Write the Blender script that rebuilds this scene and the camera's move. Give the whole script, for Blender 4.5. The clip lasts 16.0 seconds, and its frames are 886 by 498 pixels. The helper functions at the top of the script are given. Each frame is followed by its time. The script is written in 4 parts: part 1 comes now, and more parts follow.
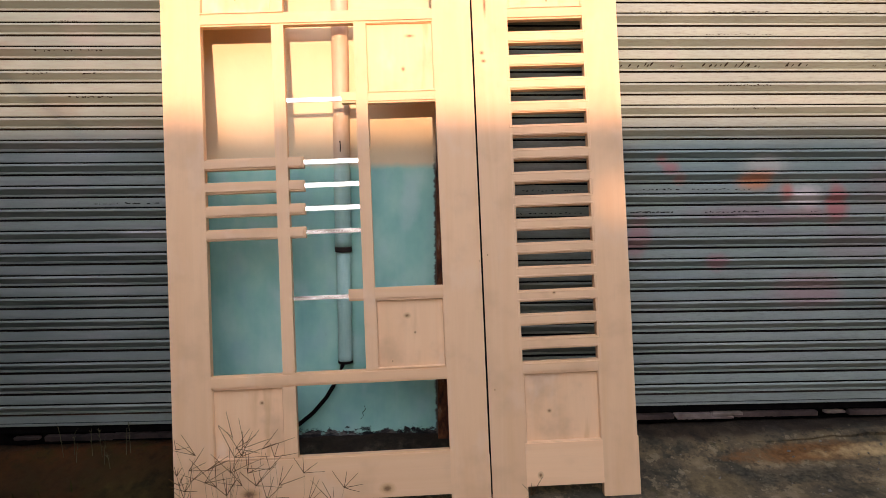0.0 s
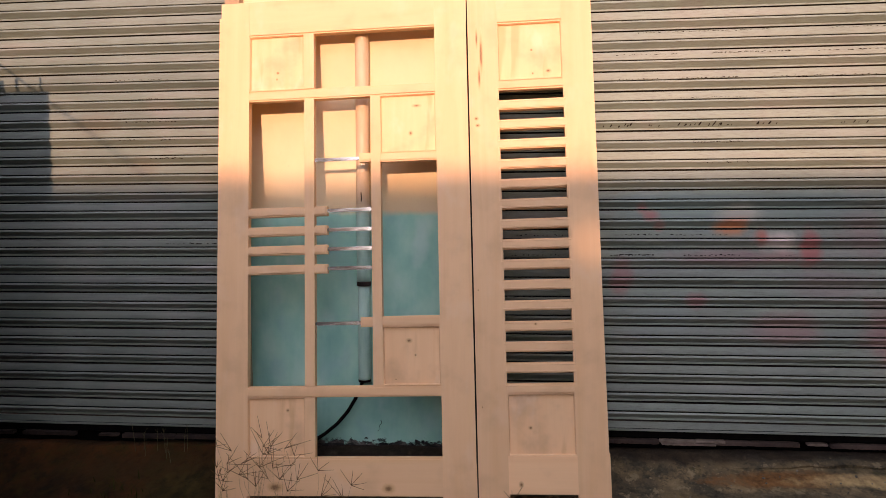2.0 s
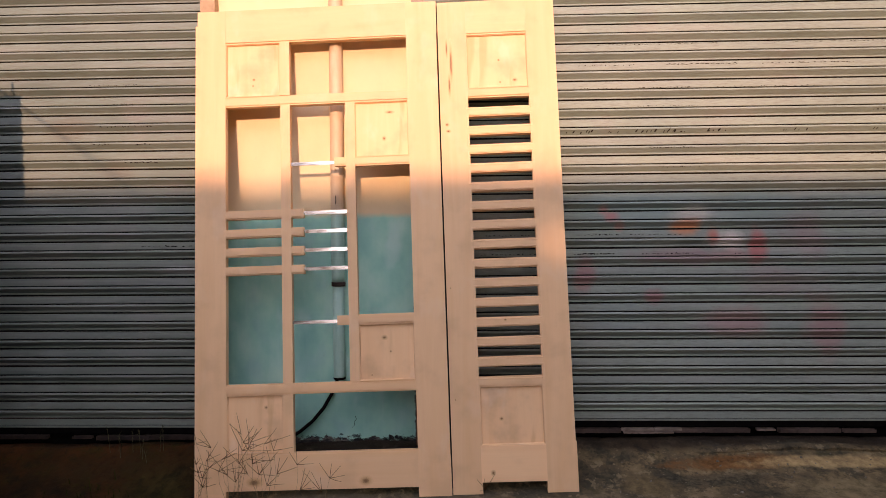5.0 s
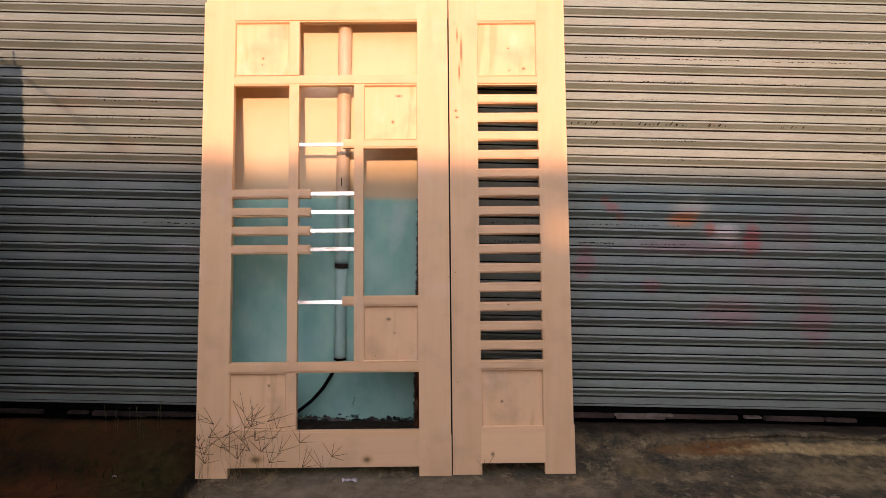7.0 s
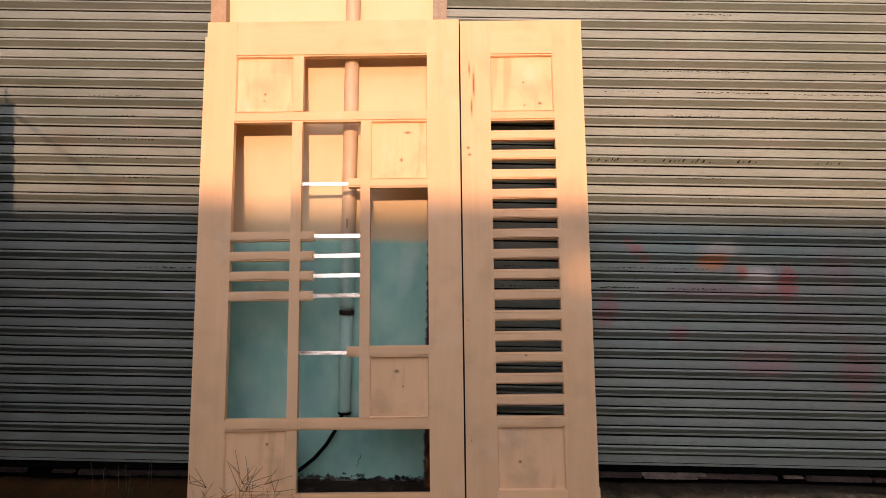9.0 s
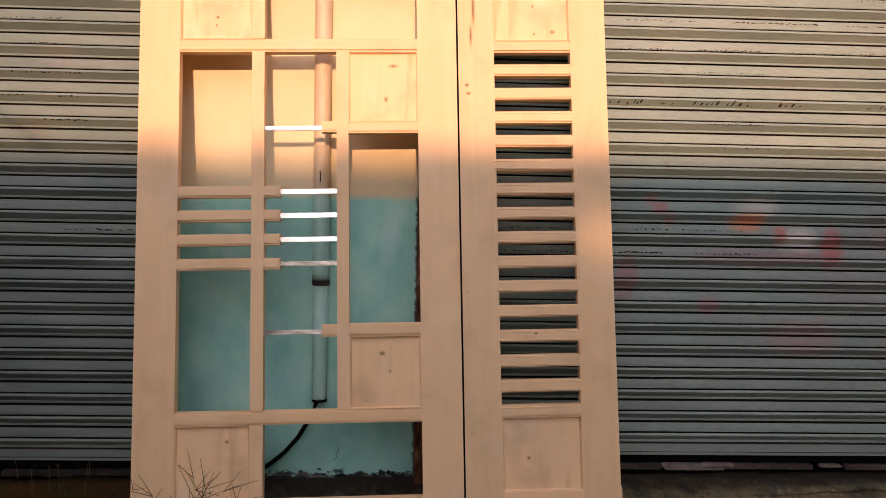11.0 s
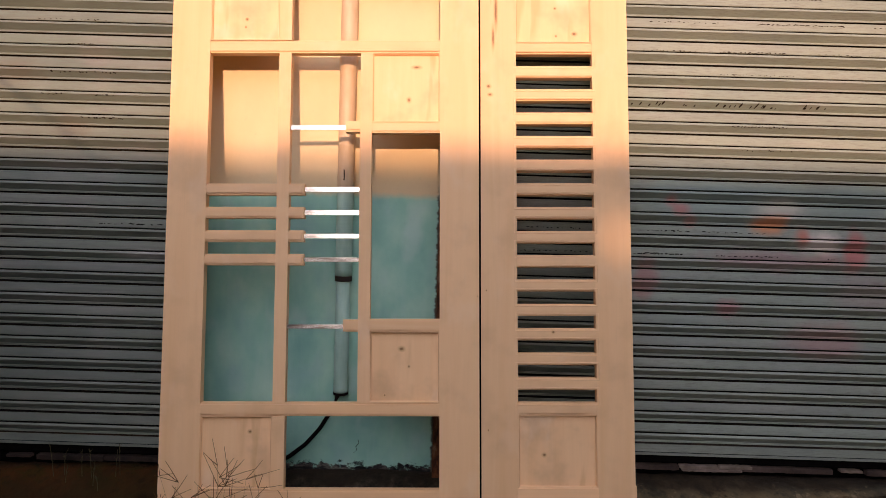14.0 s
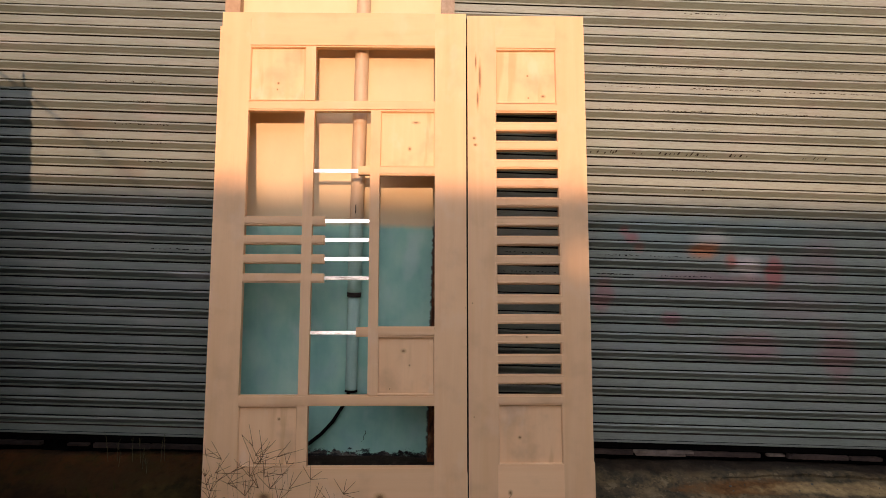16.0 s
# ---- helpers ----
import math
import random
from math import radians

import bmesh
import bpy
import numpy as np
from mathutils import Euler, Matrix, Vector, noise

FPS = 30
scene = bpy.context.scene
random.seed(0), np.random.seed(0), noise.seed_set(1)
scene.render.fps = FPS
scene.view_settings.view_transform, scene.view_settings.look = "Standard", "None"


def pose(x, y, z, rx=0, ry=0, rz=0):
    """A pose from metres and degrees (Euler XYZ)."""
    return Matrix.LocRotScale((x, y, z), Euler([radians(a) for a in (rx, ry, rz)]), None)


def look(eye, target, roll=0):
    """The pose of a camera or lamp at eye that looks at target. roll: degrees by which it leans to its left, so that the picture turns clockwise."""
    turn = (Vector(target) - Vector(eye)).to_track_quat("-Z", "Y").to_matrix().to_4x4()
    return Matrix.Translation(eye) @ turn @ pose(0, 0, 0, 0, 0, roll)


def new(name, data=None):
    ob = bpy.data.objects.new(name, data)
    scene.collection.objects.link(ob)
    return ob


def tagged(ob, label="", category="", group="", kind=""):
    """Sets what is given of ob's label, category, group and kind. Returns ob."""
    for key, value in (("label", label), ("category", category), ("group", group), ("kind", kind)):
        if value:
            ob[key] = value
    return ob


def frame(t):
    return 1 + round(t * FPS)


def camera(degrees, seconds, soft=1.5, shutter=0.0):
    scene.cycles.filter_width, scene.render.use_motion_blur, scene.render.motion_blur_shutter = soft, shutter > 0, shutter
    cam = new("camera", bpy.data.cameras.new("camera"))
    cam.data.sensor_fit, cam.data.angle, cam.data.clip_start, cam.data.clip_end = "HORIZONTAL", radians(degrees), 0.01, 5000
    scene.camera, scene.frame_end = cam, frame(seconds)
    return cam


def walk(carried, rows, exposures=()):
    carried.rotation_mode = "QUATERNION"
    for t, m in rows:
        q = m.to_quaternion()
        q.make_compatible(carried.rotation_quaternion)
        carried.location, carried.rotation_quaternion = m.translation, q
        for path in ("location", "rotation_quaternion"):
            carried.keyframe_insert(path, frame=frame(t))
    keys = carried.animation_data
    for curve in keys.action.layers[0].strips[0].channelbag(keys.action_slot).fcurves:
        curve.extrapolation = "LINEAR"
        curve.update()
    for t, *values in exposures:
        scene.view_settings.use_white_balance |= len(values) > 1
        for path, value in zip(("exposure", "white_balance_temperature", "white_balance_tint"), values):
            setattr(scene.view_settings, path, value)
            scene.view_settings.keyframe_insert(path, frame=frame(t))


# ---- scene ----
cam = camera(65.5, 16.0, soft=0.8)
PATH = [
    (0, (0.28, -0.159, 1.181), (0.356, 1.825, 0.94), -0.4),
    (0.5, (0.37, -0.333, 1.206), (0.26, 1.641, 0.905), -0.0),
    (1, (0.458, -0.472, 1.22), (0.359, 1.52, 1.066), -0.4),
    (1.5, (0.556, -0.548, 1.218), (0.429, 1.445, 1.099), -0.5),
    (2, (0.664, -0.573, 1.213), (0.468, 1.413, 1.088), -0.4),
    (2.5, (0.703, -0.62, 1.208), (0.46, 1.362, 1.096), 0.2),
    (3, (0.729, -0.649, 1.194), (0.479, 1.33, 1.044), -0.3),
    (3.5, (0.72, -0.668, 1.191), (0.521, 1.319, 1.077), -1.3),
    (4, (0.688, -0.674, 1.186), (0.561, 1.319, 1.081), -1.4),
    (6.5, (0.48, -0.759, 1.186), (0.465, 1.239, 1.09), 0.6),
    (7, (0.458, -0.751, 1.168), (0.469, 1.245, 1.034), 1.2),
    (7.5, (0.455, -0.759, 1.19), (0.451, 1.236, 1.057), 1.4),
    (8, (0.445, -0.751, 1.177), (0.425, 1.246, 1.074), 1.6),
    (8.5, (0.447, -0.693, 1.182), (0.41, 1.303, 1.062), 2.3),
    (9, (0.448, -0.544, 1.189), (0.429, 1.456, 1.163), 1.0),
    (9.5, (0.457, -0.356, 1.187), (0.419, 1.638, 1.038), 0.4),
    (10, (0.393, -0.201, 1.176), (0.39, 1.792, 1.016), 0.7),
    (12.5, (0.348, -0.041, 1.173), (0.46, 1.953, 1.072), 0.9),
    (13, (0.367, -0.049, 1.179), (0.444, 1.945, 1.051), 0.3),
    (13.5, (0.363, -0.067, 1.19), (0.42, 1.929, 1.072), 1.3),
    (14, (0.389, -0.117, 1.179), (0.378, 1.878, 1.032), 1.7),
    (14.5, (0.365, -0.294, 1.164), (0.399, 1.699, 1.001), 0.4),
    (15, (0.343, -0.485, 1.171), (0.342, 1.512, 1.065), 0.9),
    (15.5, (0.329, -0.576, 1.18), (0.343, 1.424, 1.152), 1.5),
    (16, (0.365, -0.674, 1.186), (0.387, 1.325, 1.122), 1.8),
]
walk(cam, [(t, look(eye, target, roll)) for t, eye, target, roll in PATH],
     exposures=((0, 2.99, 10380, 46), (0.6, 2.75, 10610, 48), (1.2, 2.67, 11010, 51), (8.5, 2.67, 11070, 52), (9.1, 2.42, 11790, 50), (10, 2.51, 11330, 46), (12.5, 2.55, 11640, 48), (14.5, 2.55, 11490, 49), (15.2, 2.53, 11330, 49), (15.5, 2.38, 11540, 51), (16, 2.37, 11690, 47)))

# ---------- light ----------
SUN_SLOPE, SUN_SIDE = 0.222, -0.04          # fall and sideways drift of the light per metre towards the wall
SUN_WAY = Vector((SUN_SIDE, 1.0, -SUN_SLOPE)).normalized()
SUN_ELEVATION = math.asin(-SUN_WAY.z)

world = bpy.data.worlds.new("evening_sky")
scene.world = world
world.use_nodes = True
wn = world.node_tree
wn.nodes.clear()
w_out = wn.nodes.new("ShaderNodeOutputWorld")
w_bg = wn.nodes.new("ShaderNodeBackground")
w_sky = wn.nodes.new("ShaderNodeTexSky")
w_sky.sky_type = "NISHITA"
w_sky.sun_disc = False
w_sky.sun_elevation = SUN_ELEVATION
w_sky.sun_rotation = math.pi - math.atan2(-SUN_SIDE, 1.0)
w_sky.air_density, w_sky.dust_density, w_sky.ozone_density = 1.0, 0.04, 1.0
w_bg.inputs["Strength"].default_value = 0.15
wn.links.new(w_sky.outputs[0], w_bg.inputs[0])
wn.links.new(w_bg.outputs[0], w_out.inputs[0])

sun_data = bpy.data.lights.new("sun", "SUN")
sun_data.energy, sun_data.angle, sun_data.color = 0.58, radians(0.53), (1.0, 0.862, 0.74)
sun = new("sun", sun_data)
sun.matrix_world = look((0, -20, 8), Vector((0, -20, 8)) + SUN_WAY)


# ---------- materials ----------
def shader(name, rough=0.7, metal=0.0, spec=0.5):
    m = bpy.data.materials.new(name)
    m.use_nodes = True
    n = m.node_tree.nodes
    b = n["Principled BSDF"]
    b.inputs["Roughness"].default_value = rough
    b.inputs["Metallic"].default_value = metal
    b.inputs["Specular IOR Level"].default_value = spec
    return m, n, m.node_tree.links, b


def texco(n, links, kind="Object", scale=(1, 1, 1), spread=0.0):
    """Coordinates in metres; spread moves them by each object's random number."""
    if kind == "Position":
        src = n.new("ShaderNodeNewGeometry").outputs["Position"]
    else:
        src = n.new("ShaderNodeTexCoord").outputs["Object"]
    mp = n.new("ShaderNodeMapping")
    mp.inputs["Scale"].default_value = scale
    links.new(src, mp.inputs["Vector"])
    if spread:
        info = n.new("ShaderNodeObjectInfo")
        mul = n.new("ShaderNodeVectorMath")
        mul.operation = "SCALE"
        mul.inputs[0].default_value = (spread, spread * 0.7, spread * 1.3)
        links.new(info.outputs["Random"], mul.inputs["Scale"])
        links.new(mul.outputs[0], mp.inputs["Location"])
    return mp.outputs[0]


def noise_tex(n, links, vec, scale, detail=4, rough=0.55, distort=0.0):
    t = n.new("ShaderNodeTexNoise")
    t.inputs["Scale"].default_value, t.inputs["Detail"].default_value = scale, detail
    t.inputs["Roughness"].default_value, t.inputs["Distortion"].default_value = rough, distort
    links.new(vec, t.inputs["Vector"])
    return t.outputs["Fac"]


def ramp(n, links, fac, stops):
    r = n.new("ShaderNodeValToRGB")
    e = r.color_ramp.elements
    while len(e) < len(stops):
        e.new(0.5)
    for el, (p, c) in zip(e, stops):
        el.position = p
        el.color = (*c, 1) if len(c) == 3 else c
    links.new(fac, r.inputs["Fac"])
    return r.outputs["Color"]


def grey(a):
    return (a, a, a)


def mixc(n, links, fac, a, b, mode="MIX"):
    m = n.new("ShaderNodeMix")
    m.data_type, m.blend_type = "RGBA", mode
    for sock, v in ((m.inputs["Factor"], fac), (m.inputs["A"], a), (m.inputs["B"], b)):
        if isinstance(v, (int, float)):
            sock.default_value = v
        elif isinstance(v, tuple):
            sock.default_value = (*v, 1)
        else:
            links.new(v, sock)
    return m.outputs["Result"]


def calc(n, links, op, a, b=None, c=None):
    m = n.new("ShaderNodeMath")
    m.operation = op
    for sock, v in zip(m.inputs, (a, b, c)):
        if isinstance(v, (int, float)):
            sock.default_value = v
        elif v is not None:
            links.new(v, sock)
    return m.outputs[0]


def smooth(n, links, v, lo, hi):
    m = n.new("ShaderNodeMapRange")
    m.interpolation_type = "SMOOTHSTEP"
    m.inputs["From Min"].default_value, m.inputs["From Max"].default_value = lo, hi
    links.new(v, m.inputs["Value"])
    return m.outputs["Result"]


def bump(n, links, b, height, strength, dist=0.002, normal=None):
    u = n.new("ShaderNodeBump")
    u.inputs["Strength"].default_value, u.inputs["Distance"].default_value = strength, dist
    links.new(height, u.inputs["Height"])
    if normal is not None:
        links.new(normal, u.inputs["Normal"])
    links.new(u.outputs[0], b.inputs["Normal"])
    return u.outputs[0]


def split(n, links, vec):
    s = n.new("ShaderNodeSeparateXYZ")
    links.new(vec, s.inputs[0])
    return s.outputs


def blob(n, links, pos, centre, size, wobble=None):
    """1 inside a soft spot of that half width and half height on the wall, 0 outside."""
    x, y, z = split(n, links, pos)
    dx = calc(n, links, "DIVIDE", calc(n, links, "SUBTRACT", x, centre[0]), size[0])
    dz = calc(n, links, "DIVIDE", calc(n, links, "SUBTRACT", z, centre[1]), size[1])
    d = calc(n, links, "SQRT", calc(n, links, "ADD", calc(n, links, "MULTIPLY", dx, dx), calc(n, links, "MULTIPLY", dz, dz)))
    if wobble is not None:
        d = calc(n, links, "ADD", d, calc(n, links, "MULTIPLY", calc(n, links, "SUBTRACT", wobble, 0.5), 1.6))
    return smooth(n, links, d, 1.3, 0.3)


PINE_LIGHT, PINE_MID, PINE_DARK = (0.875, 0.540, 0.298), (0.84, 0.496, 0.261), (0.72, 0.391, 0.185)


def pine(name, along="Z", tint=1.0, knot=False, stains=0.38):
    """Planed raw pine: long grain, growth bands, faint stains."""
    m, n, links, b = shader(name, 0.55, 0.0, 0.35)
    stretch = (14, 14, 0.45) if along == "Z" else (0.45, 14, 14)
    band = (5, 5, 0.35) if along == "Z" else (0.35, 5, 5)
    grain = noise_tex(n, links, texco(n, links, "Object", stretch, 9.0), 14, 5, 0.65)
    bands = noise_tex(n, links, texco(n, links, "Object", band, 5.0), 2.6, 3, 0.5, 0.6)
    stain = noise_tex(n, links, texco(n, links, "Object", (1, 1, 1), 3.0), 5.5, 4)
    c = ramp(n, links, bands, [(0.25, PINE_MID), (0.5, PINE_LIGHT), (0.72, PINE_MID), (0.9, PINE_DARK)])
    c = mixc(n, links, calc(n, links, "MULTIPLY", smooth(n, links, grain, 0.45, 0.8), 0.15), c, (0.64, 0.40, 0.235))
    c = mixc(n, links, calc(n, links, "MULTIPLY", smooth(n, links, stain, 0.48, 0.72), stains), c, (0.60, 0.36, 0.20))
    pale = noise_tex(n, links, texco(n, links, "Object", (1, 1, 0.6), 6.0), 9, 3)
    c = mixc(n, links, calc(n, links, "MULTIPLY", smooth(n, links, pale, 0.55, 0.75), stains * 0.7), c, (0.85, 0.63, 0.44))
    if stains > 0.5:
        heart = noise_tex(n, links, texco(n, links, "Object", (2.6, 1, 0.5), 11.0), 4.0, 3, 0.5, 0.8)
        c = mixc(n, links, calc(n, links, "MULTIPLY", smooth(n, links, heart, 0.56, 0.68), 0.5), c, (0.62, 0.33, 0.15))
    info = n.new("ShaderNodeObjectInfo")
    hue = calc(n, links, "MULTIPLY_ADD", info.outputs["Random"], 0.05, 0.96 * tint)
    shade = n.new("ShaderNodeCombineXYZ")
    for i in range(3):
        links.new(hue, shade.inputs[i])
    c = mixc(n, links, 1.0, c, shade.outputs[0], "MULTIPLY")
    if knot:
        o = texco(n, links, "Object")
        ln = n.new("ShaderNodeVectorMath")
        ln.operation = "LENGTH"
        links.new(o, ln.inputs[0])
        r = calc(n, links, "ADD", ln.outputs["Value"], calc(n, links, "MULTIPLY", calc(n, links, "SUBTRACT", stain, 0.5), 0.5))
        core = smooth(n, links, r, 0.55, 0.15)
        halo = smooth(n, links, r, 0.98, 0.3)
        c = mixc(n, links, calc(n, links, "MULTIPLY", halo, 0.75), c, (0.57, 0.295, 0.125))
        c = mixc(n, links, calc(n, links, "MULTIPLY", core, 0.95), c, (0.23, 0.11, 0.047))
    links.new(c, b.inputs["Base Color"])
    bump(n, links, b, grain, 0.06, 0.001)
    return m


M_PINE_V, M_PINE_H = pine("pine_upright", "Z"), pine("pine_level", "X")
M_PINE_NEW = pine("pine_fresh", "X", 1.13)
M_PANEL = pine("pine_panel", "Z", 1.07, False, 0.7)
M_KNOT = pine("pine_knot", "Z", 1.0, True)


def steel_bar():
    m, n, links, b = shader("polished_steel", 0.1, 1.0)
    v = texco(n, links, "Object", (1, 6, 6), 4.0)
    f = noise_tex(n, links, v, 16, 4)
    links.new(ramp(n, links, f, [(0.32, (0.36, 0.34, 0.31)), (0.45, (0.6, 0.59, 0.56)), (0.7, (0.74, 0.73, 0.7))]), b.inputs["Base Color"])
    links.new(calc(n, links, "MULTIPLY_ADD", f, 0.2, 0.03), b.inputs["Roughness"])
    return m


M_STEEL = steel_bar()


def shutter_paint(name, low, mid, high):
    """Dull grey-coated steel, dusty, each slat faded a little differently, with old spray marks and painted teal shade
    tints.
    """
    m, n, links, b = shader(name, 0.55, 0.06, 0.3)
    pos = texco(n, links, "Position")
    fine = noise_tex(n, links, texco(n, links, "Position", (3, 30, 30)), 9, 5, 0.65)
    big = noise_tex(n, links, texco(n, links, "Position", (1, 1, 2.5)), 1.9, 4, 0.6)
    own = noise_tex(n, links, texco(n, links, "Object", (0.6, 8, 8), 7.0), 3, 3)
    wash = noise_tex(n, links, texco(n, links, "Position", (1, 1, 1.3), 0.0), 3.4, 3, 0.5)
    grit = noise_tex(n, links, texco(n, links, "Position", (1, 1, 1)), 120, 3, 0.7)
    c = ramp(n, links, big, [(0.3, low), (0.5, mid), (0.7, high)])
    c = mixc(n, links, calc(n, links, "MULTIPLY", smooth(n, links, fine, 0.46, 0.74), 0.6), c, (0.145, 0.145, 0.138))
    c = mixc(n, links, calc(n, links, "MULTIPLY", smooth(n, links, own, 0.45, 0.8), 0.3), c, (0.33, 0.335, 0.32))
    c = mixc(n, links, calc(n, links, "MULTIPLY", smooth(n, links, wash, 0.54, 0.72), 0.24), c, (0.29, 0.255, 0.245))
    c = mixc(n, links, calc(n, links, "MULTIPLY", smooth(n, links, wash, 0.46, 0.30), 0.28), c, (0.22, 0.285, 0.265))
    c = mixc(n, links, calc(n, links, "MULTIPLY", smooth(n, links, grit, 0.55, 0.75), 0.25), c, (0.13, 0.125, 0.115))
    info = n.new("ShaderNodeObjectInfo")
    c = mixc(n, links, 1.0, c, ramp(n, links, info.outputs["Random"], [(0.0, (0.90, 0.91, 0.93)), (0.5, (1.0, 0.98, 0.97)), (1.0, (0.97, 1.0, 1.0))]), "MULTIPLY")
    wob = noise_tex(n, links, pos, 7.5, 4)
    for cx, cz, sx, sz, col, amount in (
            # the three teal washes put the cool tint of the shade into the paint
            (1.40, 1.20, 0.30, 0.11, (0.17, 0.30, 0.28), 0.5), (1.95, 1.19, 0.26, 0.09, (0.18, 0.30, 0.28), 0.4), (1.30, 0.72, 0.16, 0.12, (0.18, 0.28, 0.27), 0.35),
            (1.63, 1.17, 0.10, 0.045, (0.55, 0.51, 0.42), 0.65), (1.605, 1.118, 0.07, 0.042, (0.68, 0.25, 0.12), 0.9),
            (1.80, 1.052, 0.10, 0.055, (0.72, 0.64, 0.57), 0.85), (1.735, 1.07, 0.035, 0.05, (0.62, 0.18, 0.13), 0.8),
            (1.93, 1.035, 0.045, 0.09, (0.56, 0.14, 0.13), 0.75), (1.80, 0.985, 0.10, 0.04, (0.5, 0.19, 0.17), 0.4),
            (1.235, 1.195, 0.03, 0.03, (0.52, 0.17, 0.16), 0.65), (1.268, 1.165, 0.035, 0.03, (0.52, 0.17, 0.16), 0.7), (1.305, 1.12, 0.03, 0.03, (0.52, 0.17, 0.14), 0.5),
            (1.60, 0.98, 0.24, 0.045, (0.36, 0.17, 0.19), 0.5), (1.47, 0.79, 0.05, 0.035, (0.5, 0.15, 0.17), 0.55),
            (1.84, 0.67, 0.16, 0.08, (0.44, 0.17, 0.18), 0.45), (2.24, 0.67, 0.09, 0.16, (0.46, 0.16, 0.17), 0.45),
            (1.14, 0.90, 0.05, 0.08, (0.45, 0.16, 0.16), 0.55), (2.15, 1.08, 0.12, 0.12, (0.4, 0.17, 0.19), 0.35), (2.02, 0.86, 0.16, 0.08, (0.36, 0.19, 0.20), 0.3),
            (-1.25, 1.60, 0.14, 0.06, (0.16, 0.14, 0.11), 0.4), (-1.05, 1.40, 0.10, 0.045, (0.16, 0.14, 0.11), 0.4),
            (-0.72, 0.93, 0.16, 0.02, (0.42, 0.43, 0.42), 0.5)):
        f = calc(n, links, "MULTIPLY", blob(n, links, pos, (cx, cz), (sx, sz), wob), amount)
        c = mixc(n, links, f, c, col)
    links.new(c, b.inputs["Base Color"])
    links.new(calc(n, links, "MULTIPLY_ADD", big, 0.2, 0.48), b.inputs["Roughness"])
    bump(n, links, b, fine, 0.15, 0.0008)
    return m


M_SHUTTER = shutter_paint("shutter_steel", (0.199, 0.270, 0.229), (0.235, 0.309, 0.262), (0.271, 0.343, 0.290))
# darker copy for the left shutter: its deeper shade is in the colour
M_SHUTTER_SHADED = shutter_paint("shutter_steel_shaded", (0.125, 0.178, 0.151), (0.153, 0.209, 0.178), (0.182, 0.239, 0.203))


def plain(name, c0, c1, scale=8.0, rough=0.7, metal=0.0, relief=0.2, kind="Object", dist=0.002):
    m, n, links, b = shader(name, rough, metal, 0.4)
    v = texco(n, links, kind, (1, 1, 1), 2.0 if kind == "Object" else 0.0)
    f = noise_tex(n, links, v, scale, 6, 0.62)
    g = noise_tex(n, links, v, scale * 6, 3, 0.6)
    c = ramp(n, links, f, [(0.3, c0), (0.7, c1)])
    c = mixc(n, links, calc(n, links, "MULTIPLY", smooth(n, links, g, 0.5, 0.8), 0.35), c, tuple(v * 0.6 for v in c0))
    links.new(c, b.inputs["Base Color"])
    bump(n, links, b, f, relief, dist)
    return m


def dull(m):
    """Matt, without sheen."""
    m.node_tree.nodes["Principled BSDF"].inputs["Specular IOR Level"].default_value = 0.0
    return m


M_SCUFF = dull(plain("black_scuff", (0.012, 0.010, 0.008), (0.045, 0.038, 0.03), 60))
# for cable, rim and wire, and for strips that paint shade in gaps
M_BLACK = dull(plain("black_rubber_and_gap_shade", (0.004, 0.004, 0.004), (0.008, 0.0075, 0.007), 30, 0.9))
M_SEAM = dull(plain("greasy_seam", (0.008, 0.007, 0.006), (0.022, 0.018, 0.014), 30, 0.9))
M_DARK_IRON = plain("dark_iron", (0.02, 0.016, 0.013), (0.05, 0.035, 0.028), 14, 0.7, 0.3)


def rusty_channel():
    """Faded grey-beige paint, rusted through and flaking over the lower metre."""
    m, n, links, b = shader("rusty_channel", 0.75, 0.1, 0.3)
    pos = texco(n, links, "Position")
    x, y, z = split(n, links, pos)
    f = noise_tex(n, links, texco(n, links, "Position", (2, 2, 0.7)), 14, 6, 0.7)
    g = noise_tex(n, links, pos, 60, 4, 0.65)
    paint = ramp(n, links, g, [(0.3, (0.30, 0.25, 0.19)), (0.7, (0.42, 0.36, 0.28))])
    rust = ramp(n, links, f, [(0.34, (0.012, 0.007, 0.005)), (0.46, (0.10, 0.028, 0.012)), (0.58, (0.20, 0.062, 0.022)), (0.70, (0.28, 0.20, 0.14))])
    h = calc(n, links, "ADD", z, calc(n, links, "MULTIPLY", calc(n, links, "SUBTRACT", f, 0.5), 1.4))
    links.new(mixc(n, links, smooth(n, links, h, 1.05, 1.45), rust, paint), b.inputs["Base Color"])
    bump(n, links, b, f, 0.5, 0.003)
    return m


M_RUST = rusty_channel()
M_TAN = plain("tan_channel", (0.35, 0.22, 0.13), (0.46, 0.33, 0.21), 9, 0.6, 0.1)
M_THRESH = plain("threshold_paint", (0.03, 0.019, 0.015), (0.105, 0.07, 0.056), 7, 0.8, 0, 0.4, "Position")
M_BATTEN = plain("pale_batten", (0.11, 0.08, 0.06), (0.30, 0.245, 0.20), 12, 0.85, 0, 0.4, "Position")
# darkened threshold paint: the dimness of the left sill is in the colour
M_THRESH_SHADED = plain("sill_paint_shaded", (0.008, 0.006, 0.005), (0.045, 0.028, 0.021), 9, 0.85, 0, 0.4, "Position")
M_STRAW = dull(plain("dry_straw", (0.065, 0.033, 0.014), (0.17, 0.09, 0.04), 20, 0.9))
M_STALK = dull(plain("pale_stalk", (0.20, 0.12, 0.06), (0.34, 0.22, 0.12), 20, 0.9))
